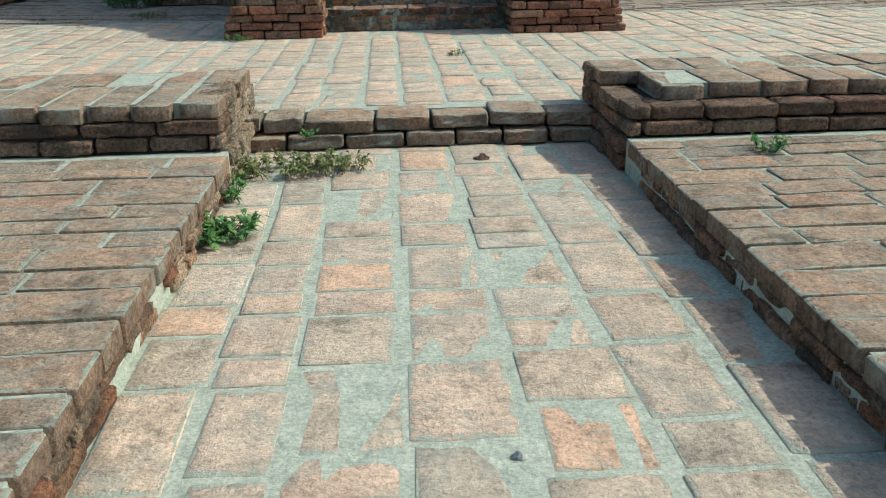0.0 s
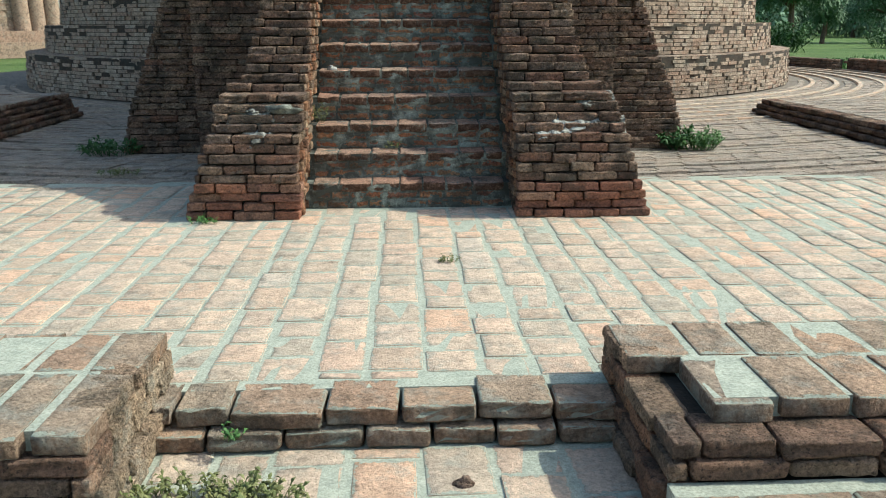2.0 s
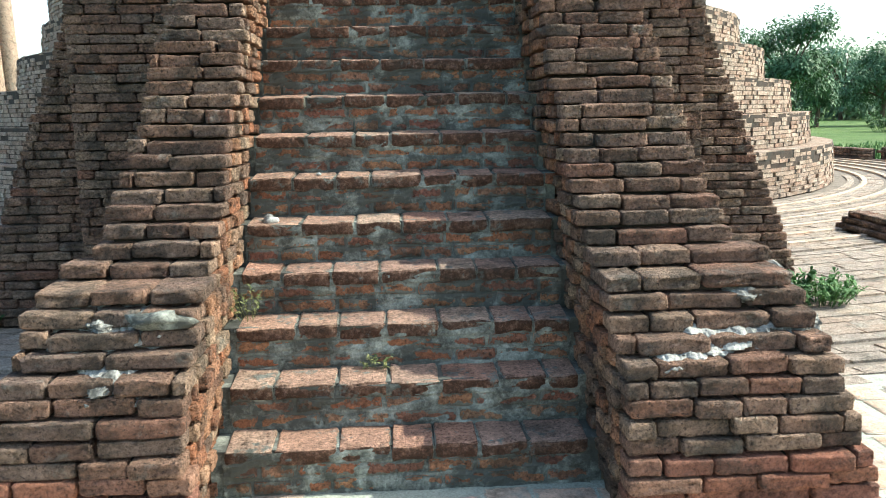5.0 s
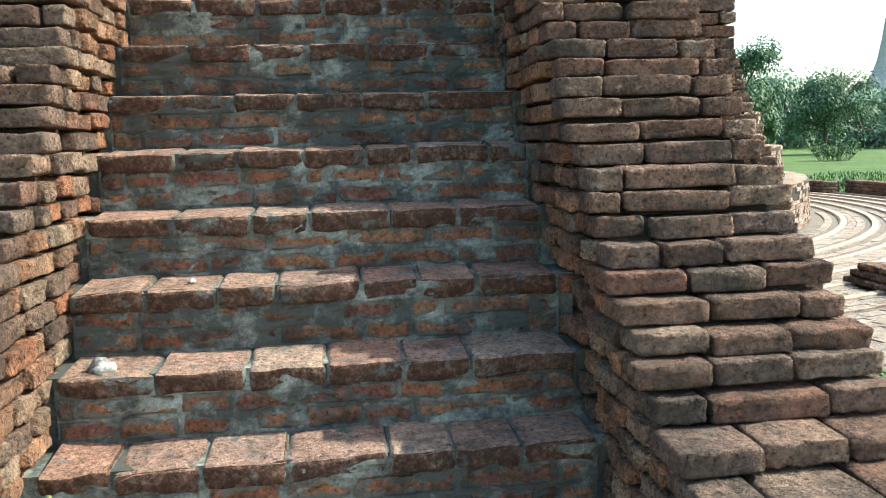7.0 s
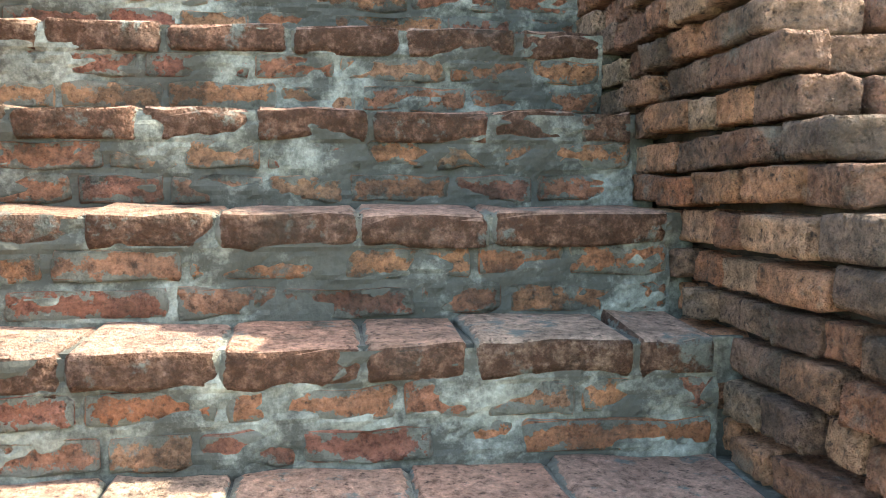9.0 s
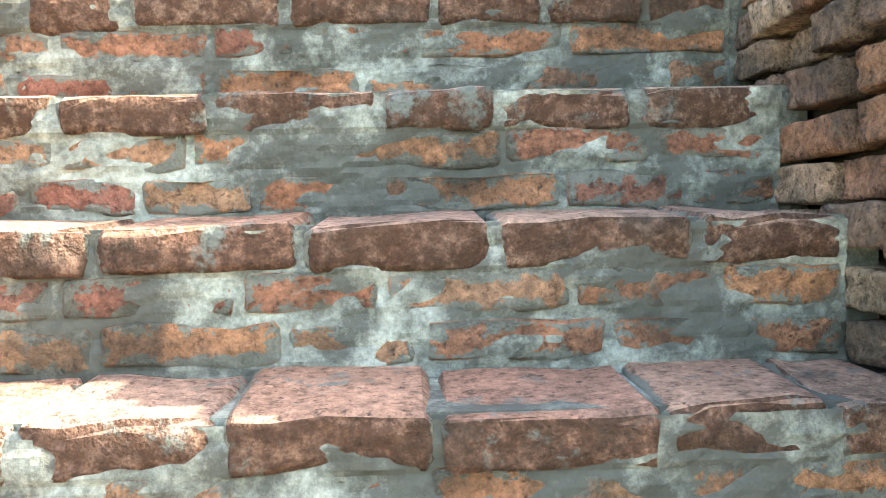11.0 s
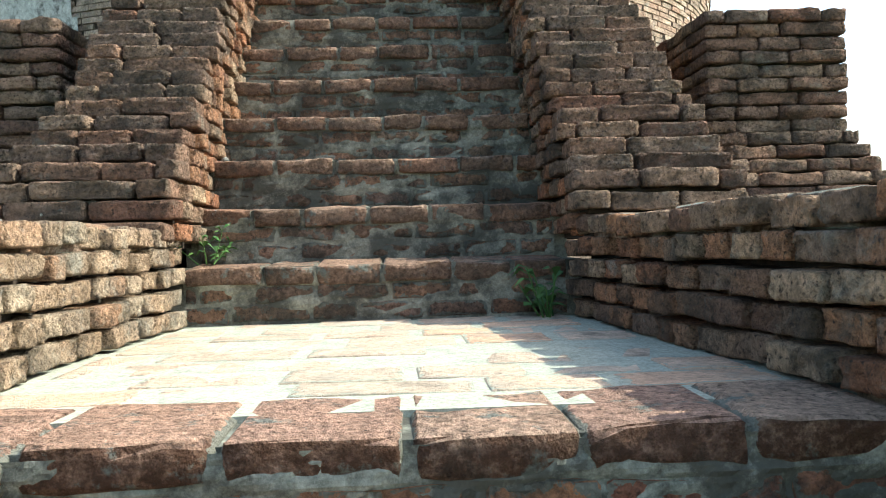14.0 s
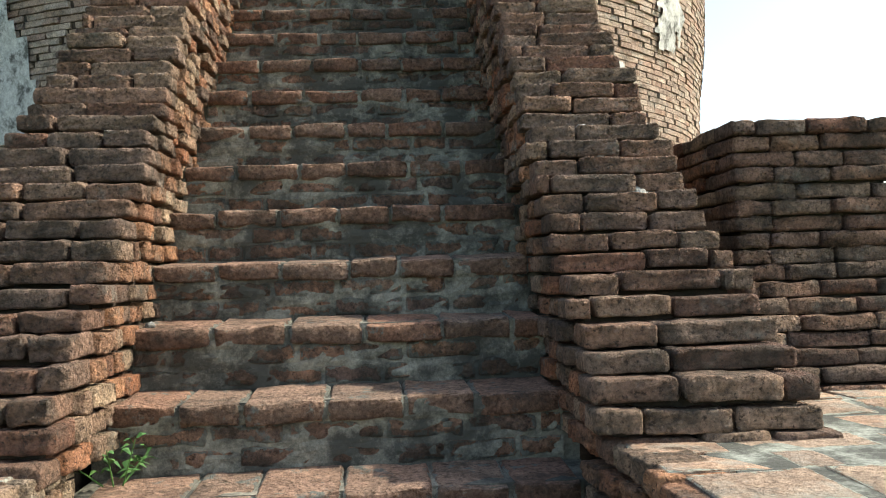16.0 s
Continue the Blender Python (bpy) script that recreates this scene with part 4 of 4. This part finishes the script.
def plant(x, y, z, rx, ry, high, stems, leaves, size, material, label, category, seed, name="plant"):
    r = random.Random(seed)
    t = thing(name, (x, y, z), label, category)
    green, wood = Solid(), Solid()
    for _ in range(stems):
        a, q = r.uniform(0, 2 * math.pi), r.random() ** 0.5
        b = Vector((x + rx * q * math.cos(a), y + ry * q * math.sin(a), z))
        lean = Vector((math.cos(a) * q, math.sin(a) * q, 0)) * high * 0.6
        e = b + lean + Vector((r.uniform(-0.2, 0.2) * high, r.uniform(-0.2, 0.2) * high, high * r.uniform(0.5, 1.1)))
        stalk(wood, b, e, size * 0.06, size * 0.03, 4)
        for _ in range(leaves):
            p = b.lerp(e, r.uniform(0.25, 1.0))
            leaf(green, p, (r.uniform(-1, 1), r.uniform(-1, 1), r.uniform(-0.1, 0.8)), size * r.uniform(0.6, 1.3), size * r.uniform(0.3, 0.5), r.uniform(0.3, 1), r)
    o = part("stem", wood.v, wood.f, material, t)
    o["kind"] = "stuff"
    o = part("foliage", green.v, green.f, material, t)
    o["kind"] = "stuff"


plant(-0.68, -3.90, -0.15, 0.30, 0.11, 0.07, 120, 9, 0.035, WEED, "low dry creeping weeds at the foot of the sill", "weeds", 1, "weeds")
plant(-0.86, -4.72, -0.15, 0.08, 0.10, 0.08, 26, 9, 0.05, FRESH, "small fresh green weed beside the path", "weed", 2, "weed")
plant(-0.92, -4.2, -0.15, 0.03, 0.14, 0.06, 20, 8, 0.035, FRESH, "thin green weeds along the foot of the ledge", "weed", 3, "weed")
plant(-0.68, -3.55, -0.08, 0.04, 0.02, 0.06, 6, 8, 0.03, FRESH, "tiny green weed in a joint of the sill", "weed", 4, "weed")
plant(1.25, -4.35, 0.0, 0.05, 0.05, 0.06, 12, 8, 0.035, FRESH, "small green tuft on the brick ledge", "weed", 5, "weed")
plant(0.215, -1.56, 0.0, 0.05, 0.03, 0.04, 14, 7, 0.025, WEED, "tiny weed in a paving joint", "weed", 6, "weed")
plant(-1.45, -0.46, 0.0, 0.10, 0.04, 0.05, 18, 7, 0.03, FRESH, "small weeds at the foot of the cheek wall", "weed", 7, "weed")
plant(-2.7, 1.6, 0.0, 0.18, 0.10, 0.05, 24, 7, 0.04, WEED, "flat weeds in the shaded pavement", "weed", 17, "weed")
plant(2.98, 2.88, 0.0, 0.08, 0.07, 0.22, 16, 14, 0.09, DEEP, "dark green leafy bush at the bastion's corner", "bush", 8, "bush")
plant(3.24, 2.9, 0.0, 0.2, 0.14, 0.2, 62, 14, 0.06, FRESH, "bright green low bush beside the bastion", "bush", 9, "bush")
plant(-3.2, 2.9, 0.0, 0.25, 0.16, 0.16, 34, 12, 0.07, DEEP, "dark weeds at the shaded bastion's foot", "weeds", 10, "weeds")
plant(-0.68, 2 * STEP_D + 0.10, 0.60, 0.05, 0.04, 0.14, 9, 11, 0.026, WEED, "small leafy weed growing from the stair corner", "weed", 11, "weed")
plant(-0.12, 0.36, 0.40, 0.05, 0.02, 0.05, 8, 8, 0.025, WEED, "tiny weed at the back of a tread", "weed", 12, "weed")
plant(0.52, UPPER_Y - 0.08, LANDING_Z, 0.05, 0.04, 0.16, 7, 6, 0.075, DEEP, "dark broad-leaved plant in the landing's corner", "plant", 13)
plant(-0.66, UPPER_Y + 0.14, LANDING_Z + UPPER_H, 0.03, 0.03, 0.12, 5, 8, 0.045, FRESH, "small green plant on the first upper step", "plant", 14)


def tree(name, x, y, high, crown, seed, leaves, size, material, label, low=0.28):
    """Tapered trunk, limbs and a crown of leaf clumps with gaps."""
    r = random.Random(seed)
    t = thing(name, (x, y, -0.22), label, "tree")
    wood, green = Solid(), Solid()
    fork = Vector((x + r.uniform(-0.2, 0.2), y, high * 0.32))
    stalk(wood, (x, y, -0.25), fork, high * 0.035, high * 0.024, 9)
    clumps = []
    for k in range(16):
        a = 2 * math.pi * k / 8 + r.uniform(-0.3, 0.3)
        q = r.uniform(0.25, 0.95) * crown
        e = Vector((x + q * math.cos(a), y + q * math.sin(a), high * r.uniform(low, 0.92)))
        mid = fork.lerp(e, 0.5) + Vector((0, 0, 0.06 * high))
        stalk(wood, fork, mid, high * 0.014, high * 0.009, 6)
        stalk(wood, mid, e, high * 0.009, high * 0.003, 5)
        clumps.append((e, crown * r.uniform(0.28, 0.5)))
    clumps.append((Vector((x, y, high * 0.85)), crown * 0.45))
    for _ in range(leaves):
        c, w = clumps[r.randrange(len(clumps))]
        d = Vector((r.gauss(0, 1), r.gauss(0, 1), r.gauss(0, 0.75)))
        d = d.normalized() * w * r.uniform(0.35, 1.08)
        leaf(green, c + d, (d.x + r.uniform(-w, w), d.y + r.uniform(-w, w), d.z * 0.4 + r.uniform(-0.4, 0.2) * w), size * r.uniform(0.6, 1.4), size * r.uniform(0.4, 0.7), 1, r)
    part("trunk", wood.v, wood.f, BARK, t, "grey-brown trunk and limbs")
    o = part("crown", green.v, green.f, material, t)
    o["kind"] = "stuff"
    return t


tree("tree", 27.6, 54.5, 7.4, 2.9, 21, 12000, 0.27, CROWN, "dense dark green tree at the field's edge")
tree("tree", 19.6, 47.5, 4.8, 1.6, 22, 4500, 0.24, CROWN, "slender green tree behind the stupa")
tree("tree", 32.6, 60.0, 5.4, 1.5, 23, 3500, 0.26, CROWN, "slim tree with a thin crown at the field's edge")
tree("tree", 39.0, 62.0, 6.0, 3.0, 24, 6500, 0.28, CROWN, "broad tree with a thick trunk in the grass field")
tree("tree", -17.0, 52.0, 9.0, 3.5, 25, 4000, 0.36, CROWN, "green tree behind the ruined building")
plant(20.6, 41.0, -0.22, 1.3, 1.0, 1.5, 70, 26, 0.32, DEEP, "tall dark green bush at the grass edge", "bush", 15, "bush")
plant(30.5, 47.0, -0.22, 1.0, 0.8, 1.2, 40, 20, 0.26, DEEP, "green bush in the grass field", "bush", 16, "bush")
models = [tree("far_tree", 62 + 4 * k, 108 + 3 * k, 6.0 + 0.6 * k, 4.0, 30 + k, 1700, 0.62, HAZY, "distant green tree in the line of woods", 0.12) for k in range(4)]
for k in range(64):
    a = radians(rng.uniform(10, 42)) if k < 52 else radians(rng.uniform(-34, -16))
    dist = rng.uniform(92, 150)
    m = pose(dist * math.sin(a), dist * math.cos(a), -0.22, 0, 0, rng.uniform(0, 360))
    o = copy_thing(models[k % 4], m)
    o.scale = (1, 1, rng.uniform(0.75, 1.15))

# grass tufts at the field's near edge
r = random.Random(5)
tufts = Solid()
for _ in range(5200):
    a, q = radians(r.uniform(-14, 34)), r.uniform(13.7, 26)
    p = (CENTRE[0] + q * math.cos(a), CENTRE[1] + q * math.sin(a), -0.23)
    leaf(tufts, p, (r.uniform(-0.5, 0.5), r.uniform(-0.5, 0.5), 1), r.uniform(0.10, 0.28), r.uniform(0.03, 0.06), 0.4, r)
tagged(part("grass", tufts.v, tufts.f, FRESH), "long fresh green grass at the edge of the field", "grass", kind="stuff")


# ---- ruined building beyond the left side ----
def ruin():
    t = thing("ruined_building", (-20, 40, 0), "tall ruined brick building with arched openings, sunlit", "building")
    b = Bricks(DRUM, "plain")

    def wall(x0, x1, z0, z1):
        s.box(x0, x1, 40.0, 41.2, z0, z1)
        z = z0
        while z < z1 - 0.05:
            b.row((x0, 39.97), (x1, 39.97), z, min(z + 0.11, z1), 0.1, (0.35, 0.6), joint=0.02, out=0.02)
            z += 0.11

    s = Solid()
    wall(-42, -25.6, 0, 4.0)
    wall(-24.4, -20.2, 0, 4.0)
    wall(-42, -28.6, 4.0, 7.6)
    wall(-27.2, -20.0, 4.0, 7.6)
    wall(-25.6, -24.4, 3.55, 4.0)
    wall(-25.6, -24.4, 0, 1.4)
    wall(-42, -20.0, 7.6, 9.2)
    wall(-41, -22.0, 9.2, 10.4)
    for k in range(9):
        a = math.pi * k / 8
        s.box(-25.0 + 0.66 * math.cos(a) - 0.12, -25.0 + 0.66 * math.cos(a) + 0.12, 39.8, 41.2, 3.2 + 0.45 * math.sin(a) - 0.1, 3.2 + 0.45 * math.sin(a) + 0.16)
    part("wall", s.v, s.f, DRUM[1], t, "buff brick wall with arched doorway and upper opening")
    b.done(t, 0)
    p = Solid()
    p.box(-43, -19.2, 38.6, 42, -0.2, 0.55)
    p.box(-42.6, -19.6, 39.2, 42, 0.55, 1.1)
    part("plinth", p.v, p.f, DRUM[1], t, "stepped brick plinth")
    for k in range(3):
        c = Solid()
        stalk(c, (-20.2 - 0.75 * k, 39.95, 1.1), (-20.4 - 0.75 * k, 39.95, 9.8 - 0.5 * k), 0.42, 0.38, 12)
        part("half_column", c.v, c.f, DRUM[1], t, "grey plastered half column", smooth=True)
    t.rotation_euler.z = radians(42)
    t.location.x = -18.1


ruin()

# distant spire
def spire():
    t = thing("distant_stupa", (105, 150, -0.2), "pale distant stupa with a pointed spire above the trees", "stupa")
    prof = ((0, 9), (3, 8.8), (5, 7.5), (8, 5.6), (10, 4.2), (12, 2.6), (15, 1.6), (19, 0.9), (23, 0.4), (25, 0.1))
    s = loft([[(105 + q * math.cos(2 * math.pi * k / 24), 150 + q * math.sin(2 * math.pi * k / 24), z - 0.2) for k in range(24)] for z, q in prof])
    part("dome", s.v, s.f, LIME, t, smooth=True)


spire()
